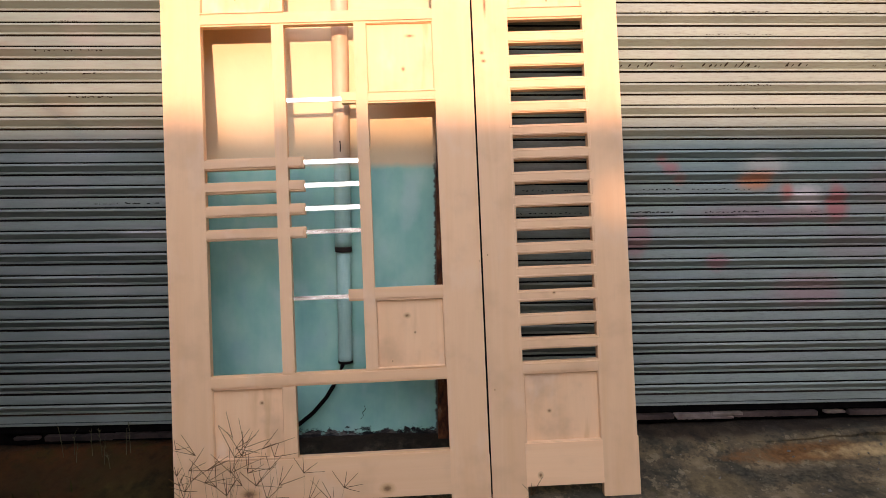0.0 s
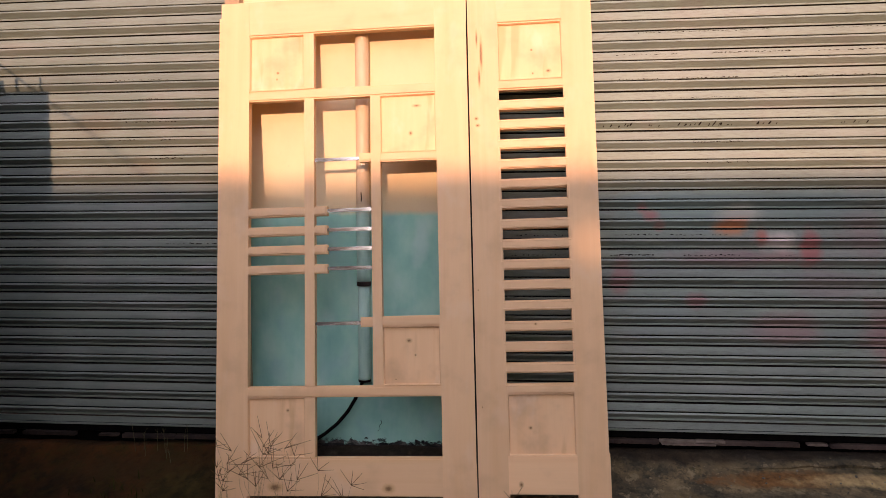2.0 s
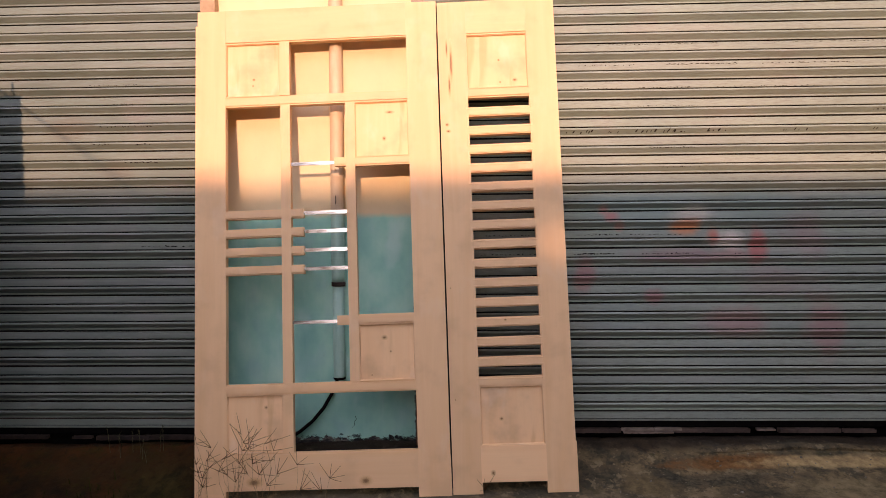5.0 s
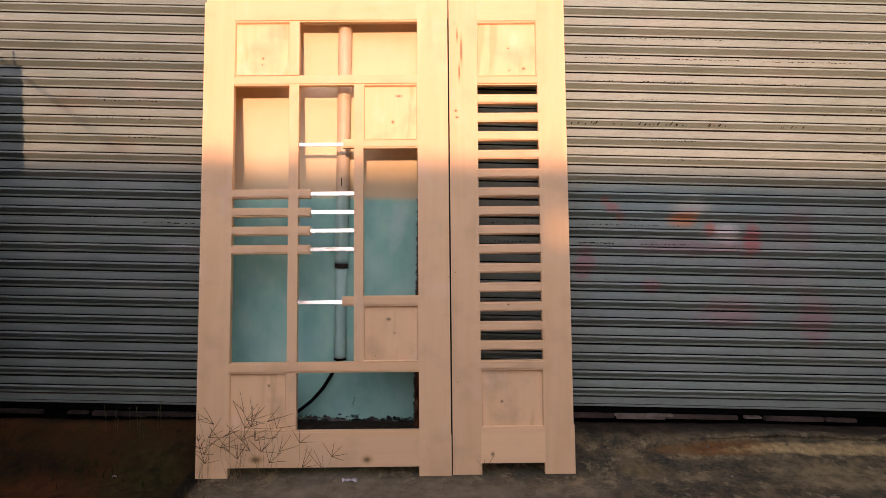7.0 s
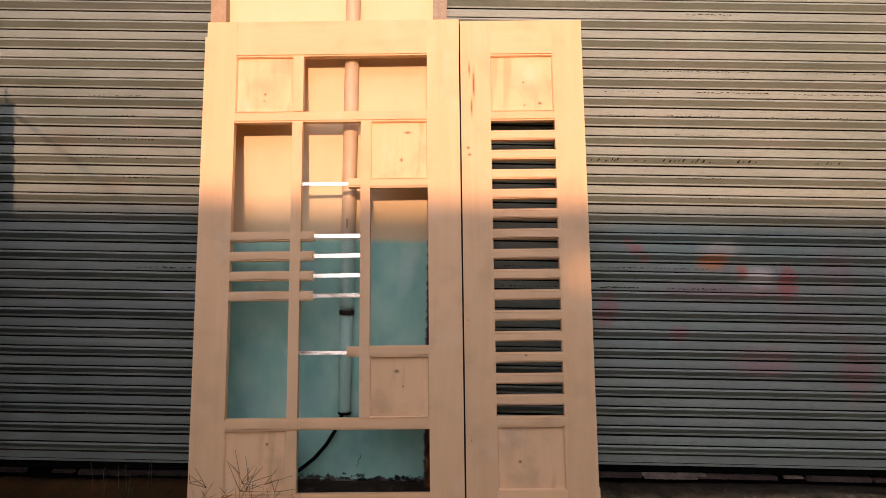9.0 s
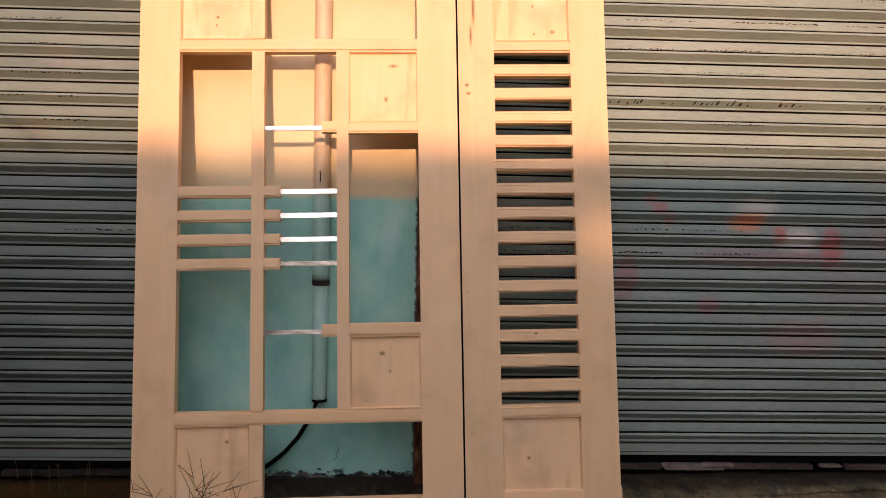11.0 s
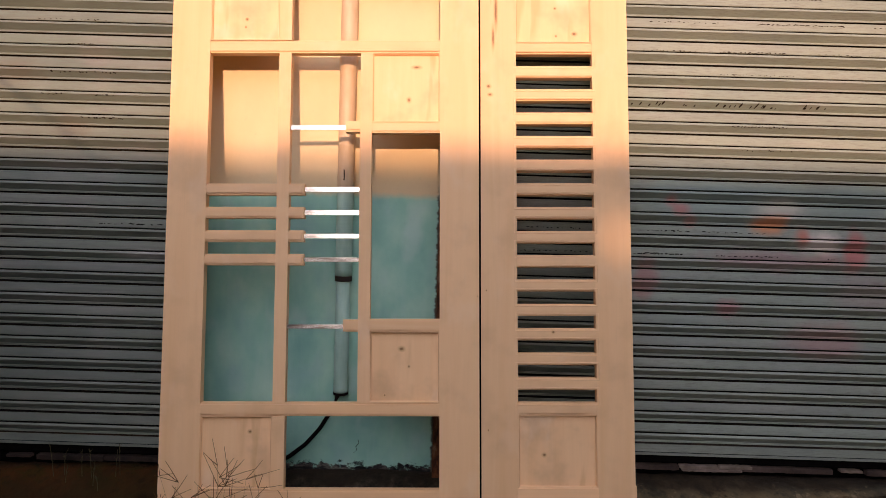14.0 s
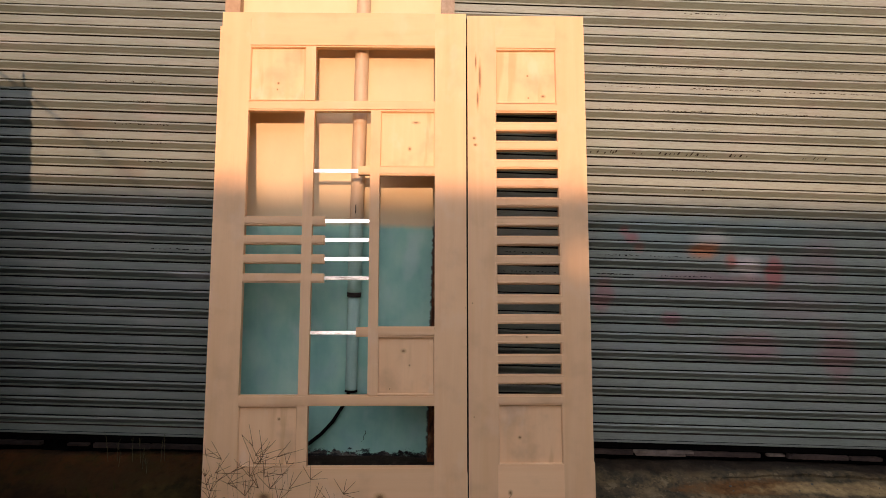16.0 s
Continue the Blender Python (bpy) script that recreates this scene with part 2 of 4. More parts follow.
M_PALE = plain("pale_straw", (0.035, 0.042, 0.016), (0.085, 0.09, 0.042), 20, 0.8)
M_LEAF = dull(plain("weed_green", (0.016, 0.022, 0.005), (0.045, 0.05, 0.014), 20, 0.8))
# kept dark so that the unseen walls bounce little light onto the slats
M_PLASTER = plain("grey_plaster", (0.05, 0.049, 0.046), (0.085, 0.083, 0.078), 2.5, 0.9, 0, 0.3)
M_CONC = plain("column_concrete", (0.10, 0.096, 0.088), (0.16, 0.152, 0.14), 5, 0.9, 0, 0.4)
M_STONE = plain("pebble_grey", (0.05, 0.046, 0.034), (0.22, 0.20, 0.15), 40, 0.9, 0, 0.5, "Position")


def wall_paint():
    """Cream above, turquoise below a soft uneven brush line; dirt and flaked paint at the foot."""
    m, n, links, b = shader("two_tone_wall", 0.8, 0.0, 0.25)
    pos = texco(n, links, "Position")
    x, y, z = split(n, links, pos)
    wob = noise_tex(n, links, pos, 14, 4, 0.6)
    big = noise_tex(n, links, texco(n, links, "Position", (1.5, 1, 1.1)), 3.1, 4, 0.55)
    fine = noise_tex(n, links, pos, 55, 4, 0.6)
    streak = noise_tex(n, links, texco(n, links, "Position", (9, 1, 0.7)), 3.0, 3)
    edge = calc(n, links, "ADD", z, calc(n, links, "MULTIPLY", calc(n, links, "SUBTRACT", wob, 0.5), 0.035))
    cream = ramp(n, links, big, [(0.3, (0.73, 0.575, 0.35)), (0.7, (0.79, 0.645, 0.41))])
    teal = ramp(n, links, big, [(0.28, (0.115, 0.475, 0.42)), (0.5, (0.20, 0.605, 0.50)), (0.72, (0.345, 0.70, 0.575))])
    teal = mixc(n, links, calc(n, links, "MULTIPLY", smooth(n, links, streak, 0.5, 0.8), 0.18), teal, (0.40, 0.66, 0.65))
    blue = noise_tex(n, links, texco(n, links, "Position", (1.2, 1, 0.8)), 4.3, 3, 0.5)
    teal = mixc(n, links, calc(n, links, "MULTIPLY", smooth(n, links, blue, 0.52, 0.72), 0.4), teal, (0.22, 0.51, 0.53))
    teal = mixc(n, links, calc(n, links, "MULTIPLY", smooth(n, links, blue, 0.45, 0.30), 0.45), teal, (0.46, 0.70, 0.66))
    c = mixc(n, links, smooth(n, links, edge, 1.165, 1.200), teal, cream)
    c = mixc(n, links, calc(n, links, "MULTIPLY", smooth(n, links, fine, 0.6, 0.85), 0.18), c, (0.28, 0.27, 0.22))
    # soot, moss and bare plaster along the foot
    ragged = noise_tex(n, links, texco(n, links, "Position", (1, 1, 1.6)), 17, 6, 0.75)
    foot = calc(n, links, "ADD", z, calc(n, links, "MULTIPLY", calc(n, links, "SUBTRACT", ragged, 0.5), 0.15))
    dirt = smooth(n, links, foot, 0.128, 0.114)
    patch = noise_tex(n, links, texco(n, links, "Position", (0.7, 1, 1.8)), 13, 5, 0.7)
    c = mixc(n, links, dirt, c, ramp(n, links, patch, [(0.40, (0.008, 0.008, 0.007)), (0.52, (0.035, 0.034, 0.030)), (0.60, (0.12, 0.12, 0.105)), (0.70, (0.24, 0.29, 0.27))]))
    # worn strip beside the channel
    worn = calc(n, links, "ADD", x, calc(n, links, "MULTIPLY", calc(n, links, "SUBTRACT", noise_tex(n, links, texco(n, links, "Position", (6, 1, 14)), 3, 5, 0.7), 0.5), 0.03))
    c = mixc(n, links, calc(n, links, "MULTIPLY", smooth(n, links, worn, 0.345, 0.354), smooth(n, links, z, 1.25, 1.15)), c, (0.09, 0.07, 0.05))
    links.new(c, b.inputs["Base Color"])
    nb = bump(n, links, b, wob, 0.25, 0.004)
    bump(n, links, b, fine, 0.2, 0.001, nb)
    return m


M_WALL = wall_paint()


def pipe_paint():
    m, n, links, b = shader("painted_pipe", 0.5, 0.0, 0.4)
    pos = texco(n, links, "Position")
    x, y, z = split(n, links, pos)
    wob = noise_tex(n, links, texco(n, links, "Position", (8, 8, 2)), 6, 4)
    e = calc(n, links, "ADD", z, calc(n, links, "MULTIPLY", calc(n, links, "SUBTRACT", wob, 0.5), 0.05))
    cream = ramp(n, links, wob, [(0.3, (0.58, 0.44, 0.29)), (0.7, (0.66, 0.51, 0.35))])
    teal = ramp(n, links, wob, [(0.3, (0.24, 0.55, 0.47)), (0.7, (0.34, 0.63, 0.55))])
    links.new(mixc(n, links, smooth(n, links, e, 1.17, 1.21), teal, cream), b.inputs["Base Color"])
    bump(n, links, b, wob, 0.15, 0.001)
    return m


M_PIPE = pipe_paint()


def ground_soil():
    """Dark olive and rust-brown earth towards the small x; stained, worn concrete, with shade painted behind the leaf,
    towards the large x.
    """
    m, n, links, b = shader("trodden_ground", 0.95, 0.0, 0.2)
    pos = texco(n, links, "Position")
    x, y, z = split(n, links, pos)
    a = noise_tex(n, links, pos, 2.6, 6, 0.62)
    d = noise_tex(n, links, pos, 9.0, 7, 0.72)
    e = noise_tex(n, links, pos, 46, 5, 0.65)
    f = noise_tex(n, links, texco(n, links, "Position", (1.1, 0.85, 1)), 5.6, 6, 0.62)
    g = noise_tex(n, links, texco(n, links, "Position", (1, 0.85, 1)), 22, 6, 0.7)

    def lay(under, mask, amount, over):
        return mixc(n, links, calc(n, links, "MULTIPLY", mask, amount), under, over)

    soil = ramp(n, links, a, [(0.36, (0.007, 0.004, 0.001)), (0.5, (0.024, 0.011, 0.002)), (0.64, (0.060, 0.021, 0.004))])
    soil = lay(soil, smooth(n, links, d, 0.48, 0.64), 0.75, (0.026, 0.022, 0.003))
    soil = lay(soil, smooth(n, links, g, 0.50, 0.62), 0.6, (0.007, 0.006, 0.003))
    soil = lay(soil, smooth(n, links, e, 0.58, 0.70), 0.4, (0.035, 0.024, 0.010))
    soil = lay(soil, blob2(n, links, pos, (-1.25, 2.05), (0.45, 0.16), d), 0.7, ramp(n, links, g, [(0.35, (0.03, 0.012, 0.004)), (0.65, (0.095, 0.034, 0.010))]))
    soil = lay(soil, blob2(n, links, pos, (-0.95, 2.38), (0.55, 0.10), d), 0.55, ramp(n, links, g, [(0.38, (0.012, 0.008, 0.003)), (0.65, (0.040, 0.027, 0.009))]))
    soil = lay(soil, blob2(n, links, pos, (-0.80, 2.16), (0.20, 0.24), d), 0.75, ramp(n, links, g, [(0.4, (0.012, 0.012, 0.003)), (0.65, (0.036, 0.034, 0.009))]))
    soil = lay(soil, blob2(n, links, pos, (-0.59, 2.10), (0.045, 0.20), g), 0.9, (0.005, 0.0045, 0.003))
    conc = ramp(n, links, f, [(0.34, (0.036, 0.035, 0.030)), (0.46, (0.075, 0.066, 0.046)), (0.56, (0.12, 0.098, 0.062)), (0.68, (0.20, 0.155, 0.098))])
    cool = noise_tex(n, links, texco(n, links, "Position", (1.1, 0.85, 1)), 7.0, 6, 0.66)
    conc = lay(conc, smooth(n, links, cool, 0.50, 0.60), 0.85, ramp(n, links, g, [(0.35, (0.018, 0.020, 0.015)), (0.6, (0.052, 0.055, 0.042))]))
    conc = lay(conc, smooth(n, links, cool, 0.42, 0.32), 0.7, (0.19, 0.155, 0.105))
    conc = lay(conc, smooth(n, links, d, 0.56, 0.66), 0.6, (0.055, 0.052, 0.024))
    conc = lay(conc, smooth(n, links, g, 0.54, 0.63), 0.55, (0.028, 0.026, 0.021))
    blot = noise_tex(n, links, texco(n, links, "Position", (1.1, 0.85, 1)), 15.0, 6, 0.72)
    conc = lay(conc, smooth(n, links, blot, 0.53, 0.62), 0.65, ramp(n, links, e, [(0.35, (0.016, 0.017, 0.013)), (0.65, (0.045, 0.044, 0.032))]))
    conc = lay(conc, smooth(n, links, blot, 0.44, 0.38), 0.6, (0.21, 0.18, 0.125))
    conc = lay(conc, smooth(n, links, e, 0.62, 0.70), 0.4, (0.22, 0.21, 0.18))
    conc = lay(conc, blob2(n, links, pos, (0.30, 1.9), (1.0, 0.26), a), 0.75, ramp(n, links, d, [(0.35, (0.16, 0.147, 0.118)), (0.55, (0.115, 0.106, 0.084)), (0.65, (0.075, 0.074, 0.05))]))
    conc = lay(conc, blob2(n, links, pos, (1.78, 2.32), (0.30, 0.06), d), 0.85, ramp(n, links, g, [(0.38, (0.085, 0.035, 0.011)), (0.62, (0.20, 0.09, 0.032))]))
    conc = lay(conc, blob2(n, links, pos, (2.35, 2.31), (0.55, 0.055), d), 0.85, ramp(n, links, g, [(0.38, (0.22, 0.16, 0.09)), (0.62, (0.42, 0.32, 0.18))]))
    conc = lay(conc, blob2(n, links, pos, (1.62, 2.19), (0.42, 0.06), g), 0.7, ramp(n, links, e, [(0.4, (0.014, 0.016, 0.013)), (0.65, (0.07, 0.072, 0.056))]))
    # dirt together with the leaning leaf's shade, painted as one dark patch
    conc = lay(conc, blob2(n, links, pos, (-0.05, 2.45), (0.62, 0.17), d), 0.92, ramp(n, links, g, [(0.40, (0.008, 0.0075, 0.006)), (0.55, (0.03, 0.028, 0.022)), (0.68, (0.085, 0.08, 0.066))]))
    conc = lay(conc, blob2(n, links, pos, (2.25, 2.06), (0.40, 0.11), d), 0.7, ramp(n, links, g, [(0.38, (0.10, 0.085, 0.05)), (0.62, (0.24, 0.20, 0.125))]))
    conc = lay(conc, blob2(n, links, pos, (1.36, 2.16), (0.13, 0.08), d), 0.6, ramp(n, links, g, [(0.38, (0.09, 0.07, 0.038)), (0.62, (0.19, 0.15, 0.085))]))
    conc = mixc(n, links, 1.0, conc, (1.36, 1.24, 1.02), "MULTIPLY")
    soil = mixc(n, links, 1.0, soil, (1.3, 1.05, 0.8), "MULTIPLY")
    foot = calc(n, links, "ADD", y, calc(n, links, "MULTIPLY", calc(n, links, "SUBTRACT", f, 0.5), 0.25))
    # concrete turns dark brown towards the shutter foot
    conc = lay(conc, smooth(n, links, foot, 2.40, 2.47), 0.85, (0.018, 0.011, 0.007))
    side = calc(n, links, "ADD", x, calc(n, links, "MULTIPLY", calc(n, links, "SUBTRACT", d, 0.5), 0.08))
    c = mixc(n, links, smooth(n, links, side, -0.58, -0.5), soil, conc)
    c = mixc(n, links, smooth(n, links, y, 1.0, 0.2), c, ramp(n, links, d, [(0.3, (0.028, 0.027, 0.025)), (0.7, (0.06, 0.057, 0.052))]))   # the road, out of view, kept dark to cut bounce onto the slats
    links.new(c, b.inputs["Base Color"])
    nb = bump(n, links, b, d, 0.7, 0.012)
    bump(n, links, b, g, 0.6, 0.006, nb)
    return m


def blob2(n, links, pos, centre, size, wobble):
    """A soft spot on the ground."""
    x, y, z = split(n, links, pos)
    dx = calc(n, links, "DIVIDE", calc(n, links, "SUBTRACT", x, centre[0]), size[0])
    dy = calc(n, links, "DIVIDE", calc(n, links, "SUBTRACT", y, centre[1]), size[1])
    d = calc(n, links, "SQRT", calc(n, links, "ADD", calc(n, links, "MULTIPLY", dx, dx), calc(n, links, "MULTIPLY", dy, dy)))
    d = calc(n, links, "ADD", d, calc(n, links, "MULTIPLY", calc(n, links, "SUBTRACT", wobble, 0.5), 1.8))
    return smooth(n, links, d, 1.2, 0.5)


M_GROUND = ground_soil()


# ---------- mesh helpers ----------
def mesh_of(name, bm, material, smooth_faces=False):
    me = bpy.data.meshes.new(name)
    bmesh.ops.recalc_face_normals(bm, faces=bm.faces)
    bm.to_mesh(me)
    bm.free()
    me.materials.append(material)
    if smooth_faces:
        for p in me.polygons:
            p.use_smooth = True
    return me


def part(name, bm, material, parent=None, label="", at=None, smooth_faces=False):
    ob = new(name, mesh_of(name, bm, material, smooth_faces) if isinstance(bm, bmesh.types.BMesh) else bm)
    if parent is not None:
        ob.parent = parent
    if at is not None:
        ob.matrix_basis = at
    return tagged(ob, label)


def thing(name, label, category, group="", kind="", at=None):
    ob = new(name)
    ob.empty_display_size = 0.1
    if at is not None:
        ob.matrix_basis = at
    return tagged(ob, label, category, group, kind)


def box(bm, x0, x1, y0, y1, z0, z1, bevel=0.0):
    r = bmesh.ops.create_cube(bm, size=1, matrix=Matrix.Translation(((x0 + x1) / 2, (y0 + y1) / 2, (z0 + z1) / 2)) @ Matrix.Diagonal((abs(x1 - x0), abs(y1 - y0), abs(z1 - z0), 1)))
    if bevel:
        vs = set(r["verts"])
        es = [e for e in bm.edges if e.verts[0] in vs and e.verts[1] in vs]
        bmesh.ops.bevel(bm, geom=es, offset=bevel, segments=2, affect="EDGES")
    return bm


def tube(bm, points, radius, sides=8, taper=1.0):
    """A round bar along points."""
    rings = []
    pts = [Vector(p) for p in points]
    for i, p in enumerate(pts):
        d = (pts[min(i + 1, len(pts) - 1)] - pts[max(i - 1, 0)]).normalized()
        side = d.orthogonal().normalized() if abs(d.z) > 0.95 else d.cross(Vector((0, 0, 1))).normalized()
        up = side.cross(d)
        r = radius * (1 + (taper - 1) * i / max(1, len(pts) - 1))
        rings.append([bm.verts.new(p + side * r * math.cos(2 * math.pi * k / sides) + up * r * math.sin(2 * math.pi * k / sides)) for k in range(sides)])
    for a, b in zip(rings, rings[1:]):
        for k in range(sides):
            bm.faces.new((a[k], a[(k + 1) % sides], b[(k + 1) % sides], b[k]))
    bm.faces.new(rings[0][::-1])
    bm.faces.new(rings[-1])
    return bm


# ---------- ground ----------
WALL_Y, SHUTTER_Y = 2.53, 2.50


def height(x, y):
    """The ground: a gentle fall to the small x, and a short ramp up to the wall."""
    base = -0.010 + 0.030 * max(-3.0, min(3.0, x))
    if x < -0.5:
        base -= 0.035 * min(1.0, (-0.5 - x) / 0.12)
    t = max(0.0, min(1.0, (y - 2.12) / 0.36))
    top = 0.097 + 0.012 * max(-2.0, min(2.0, x))
    h = base + (top - base) * t * (0.55 + 0.45 * t)
    rough = 0.010 * noise.fractal(Vector((x * 2.1, y * 2.1, 0.3)), 0.8, 2.0, 4) + 0.005 * noise.noise(Vector((x * 11, y * 11, 4)))
    near_feet = max(0.0, 1 - abs(y - 2.11) / 0.10) if -0.62 < x < 1.12 else 0.0
    return h + rough * (1 - near_feet)


def ground_sheet():
    bm = bmesh.new()
    xs = [-400, -120, -40, -15, -6] + [-4 + 0.04 * i for i in range(201)] + [6, 15, 40, 120, 400]
    ys = [-400, -120, -40, -15, -6, -3, -1.5, -0.5, 0.2, 0.6] + [1.0 + 0.04 * i for i in range(41)] + [3.2, 4.5, 8, 30, 120, 400]
    grid = [[bm.verts.new((x, y, height(x, y))) for x in xs] for y in ys]
    for j in range(len(ys) - 1):
        for i in range(len(xs) - 1):
            bm.faces.new((grid[j][i], grid[j][i + 1], grid[j + 1][i + 1], grid[j + 1][i]))
    return bm


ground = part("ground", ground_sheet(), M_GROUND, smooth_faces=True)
tagged(ground, "dark mossy earth and worn grey concrete ground", "ground", kind="structure")

# ---------- the wall between and around the shutters ----------
wall = part("wall_north", box(bmesh.new(), -0.60, 0.405, WALL_Y, WALL_Y + 0.25, -0.2, 3.2), M_WALL)
tagged(wall, "cream and turquoise painted wall between the shutters", "wall", kind="structure")
for nm, x0, x1, z0, z1 in (("wall_west", -9.0, -3.9, -0.3, 5.0), ("wall_east", 4.1, 9.0, -0.3, 5.0), ("wall_upper", -3.9, 4.1, 3.2, 5.0)):
    w = part(nm, box(bmesh.new(), x0, x1, WALL_Y - 0.02, WALL_Y + 0.25, z0, z1), M_PLASTER)
    tagged(w, "plain grey plastered shop wall", "wall", kind="structure")
w = part("wall_inner", box(bmesh.new(), -9, 9, 4.4, 4.6, -0.3, 5.0), M_PLASTER)
tagged(w, "plain grey rear wall inside the shop", "wall", kind="structure")


def channel(x0, x1, material, label, lip):
    """A folded steel guide: two cheeks and a web."""
    t = thing("shutter_guide", label, "guide rail")
    bm = bmesh.new()
    box(bm, x0, x1, 2.478, 2.482, 0.07, 3.2, 0.001)
    part("front_flange", bm, material, t)
    bm = bmesh.new()
    a = x0 if lip < 0 else x1 - 0.004
    box(bm, a, a + 0.004, 2.4825, 2.56, 0.07, 3.2)
    part("side_flange", bm, material, t)
    return t


channel(-0.617, -0.549, M_TAN, "tan painted steel shutter guide beside the wall", 1)
channel(0.357, 0.418, M_RUST, "rusty flaking steel shutter guide beside the wall", -1)


# ---------- roller shutters ----------
PITCH = 0.085
SLAT = [(0.0000, 0.0130), (0.0030, 0.0130), (0.0032, 0.0056), (0.0044, 0.0034), (0.0098, 0.0042), (0.0118, 0.0070), (0.0322, -0.0122), (0.0330, -0.0136),
        (0.0340, -0.0140), (0.0350, -0.0138), (0.0366, -0.0128), (0.0406, -0.0112), (0.0420, -0.0092), (0.0427, 0.0060), (0.0459, 0.0060),
        (0.0464, -0.0045), (0.0485, -0.0066), (0.0640, -0.0058), (0.0790, -0.0036), (0.0812, -0.0015), (0.0820, 0.0130), (0.0850, 0.0130)]
SEAMS = (0, 1, 12, 13, 14, 19, 20)            # faces inside the black, greasy interlocks


def face_y(z):
    """How far the slat's face stands off at height z above its lower joint."""
    for (z0, y0), (z1, y1) in zip(SLAT, SLAT[1:]):
        if z0 <= z <= z1:
            return y0 + (y1 - y0) * (z - z0) / max(1e-9, z1 - z0)
    return 0.0


def slat_mesh(length, seed, material):
    bm = bmesh.new()
    count = 36
    rows = []
    for i in range(count + 1):
        x = length * (i / count - 0.5)
        dent = 0.0007 * noise.noise(Vector((x * 1.3, seed * 7.1, 0))) + 0.0004 * noise.noise(Vector((x * 5, seed * 3.3, 2)))
        sag = 0.0006 * noise.noise(Vector((x * 0.9, seed * 5.7, 9)))
        rows.append([bm.verts.new((x, yy + dent * (1 if yy < 0.015 else 0), zz + sag)) for zz, yy in SLAT])
    for a, b in zip(rows, rows[1:]):
        for k in range(len(SLAT) - 1):
            f = bm.faces.new((a[k], b[k], b[k + 1], a[k + 1]))
            f.material_index = 1 if k in SEAMS else 0
    me = mesh_of("slat", bm, material)
    me.materials.append(M_SEAM)
    return me


def shutter(label, x0, x1, first, bottom, seed, material):
    """Interlocked slats; first: height of the lowest whole joint, bottom: height of the lower edge."""
    t = thing("roller_shutter", label, "roller shutter", "roller shutters of the shop front")
    t.location = ((x0 + x1) / 2, SHUTTER_Y, 0)
    meshes = [slat_mesh(x1 - x0, seed + k, material) for k in range(4)]
    rnd = random.Random(seed)
    z, k = first, 0
    while z < 3.15:
        o = part("slat", meshes[rnd.randrange(4)], None, t)
        o.location = (0, rnd.uniform(-0.0006, 0.0006), z)
        o.rotation_euler = (0, radians(rnd.uniform(-0.02, 0.02)), 0)
        z += PITCH
        k += 1
    bm = bmesh.new()
    length = x1 - x0
    box(bm, -length / 2, length / 2, -0.005, 0.004, bottom + 0.0115, first - 0.003, 0.0015)
    box(bm, -length / 2, length / 2, -0.010, 0.003, bottom, bottom + 0.008, 0.002)
    part("end_slat", bm, material, t)
    bm = bmesh.new()
    # black strip that paints the shade of the void below the slats
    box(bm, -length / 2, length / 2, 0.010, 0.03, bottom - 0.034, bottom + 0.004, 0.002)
    part("bottom_rail", bm, M_BLACK, t, "black strip painting the shade under the shutter")
    return t


RIGHT_FIRST, LEFT_FIRST = 0.255, 0.220
shutter_right = shutter("closed grey steel roller shutter with faded red spray marks", 0.385, 4.1, RIGHT_FIRST, 0.211, 11, M_SHUTTER)
shutter_left = shutter("closed grey steel roller shutter, scuffed, its grey darkened for shade", -3.9, -0.585, LEFT_FIRST, 0.178, 29, M_SHUTTER_SHADED)


def scuffs(name, parent, first, runs, seed, lean):
    """Rows of short dark scrapes on single slats: (x start, x end, height, dash length, tallness, how many)."""
    rnd = random.Random(seed)
    bm = bmesh.new()
    for x0, x1, z, wide, tall, count in runs:
        count = count if tall > 0.009 else int(count * 1.8)
        for i in range(count):
            x = x0 + (x1 - x0) * (i + rnd.uniform(-0.3, 1.3)) / count
            w, h = wide * rnd.uniform(0.35, 1.15), tall * rnd.uniform(0.5, 1.4)
            below = math.floor((z - first) / PITCH) * PITCH + first
            zz = z + rnd.uniform(-0.002, 0.002)
            # an uneven chipped spot, seven-sided
            f, g = [], []
            for k in range(7):
                a = 2 * math.pi * k / 7
                q = rnd.uniform(0.55, 1.1)
                px, pz = x + w * q * math.cos(a), zz + h * 0.5 + h * 0.5 * q * math.sin(a)
                px += lean * (pz - zz)
                f.append(bm.verts.new((px - parent.location.x, face_y(pz - below) - 0.0012, pz)))
                g.append(bm.verts.new((px - parent.location.x, face_y(pz - below) + 0.0004, pz)))
            bm.faces.new(f)
            for k in range(7):
                bm.faces.new((f[k], f[(k + 1) % 7], g[(k + 1) % 7], g[k]))
    ob = part(name, bm, M_SCUFF, parent, "row of short black scrapes")
    tagged(ob, kind="stuff")
    return ob


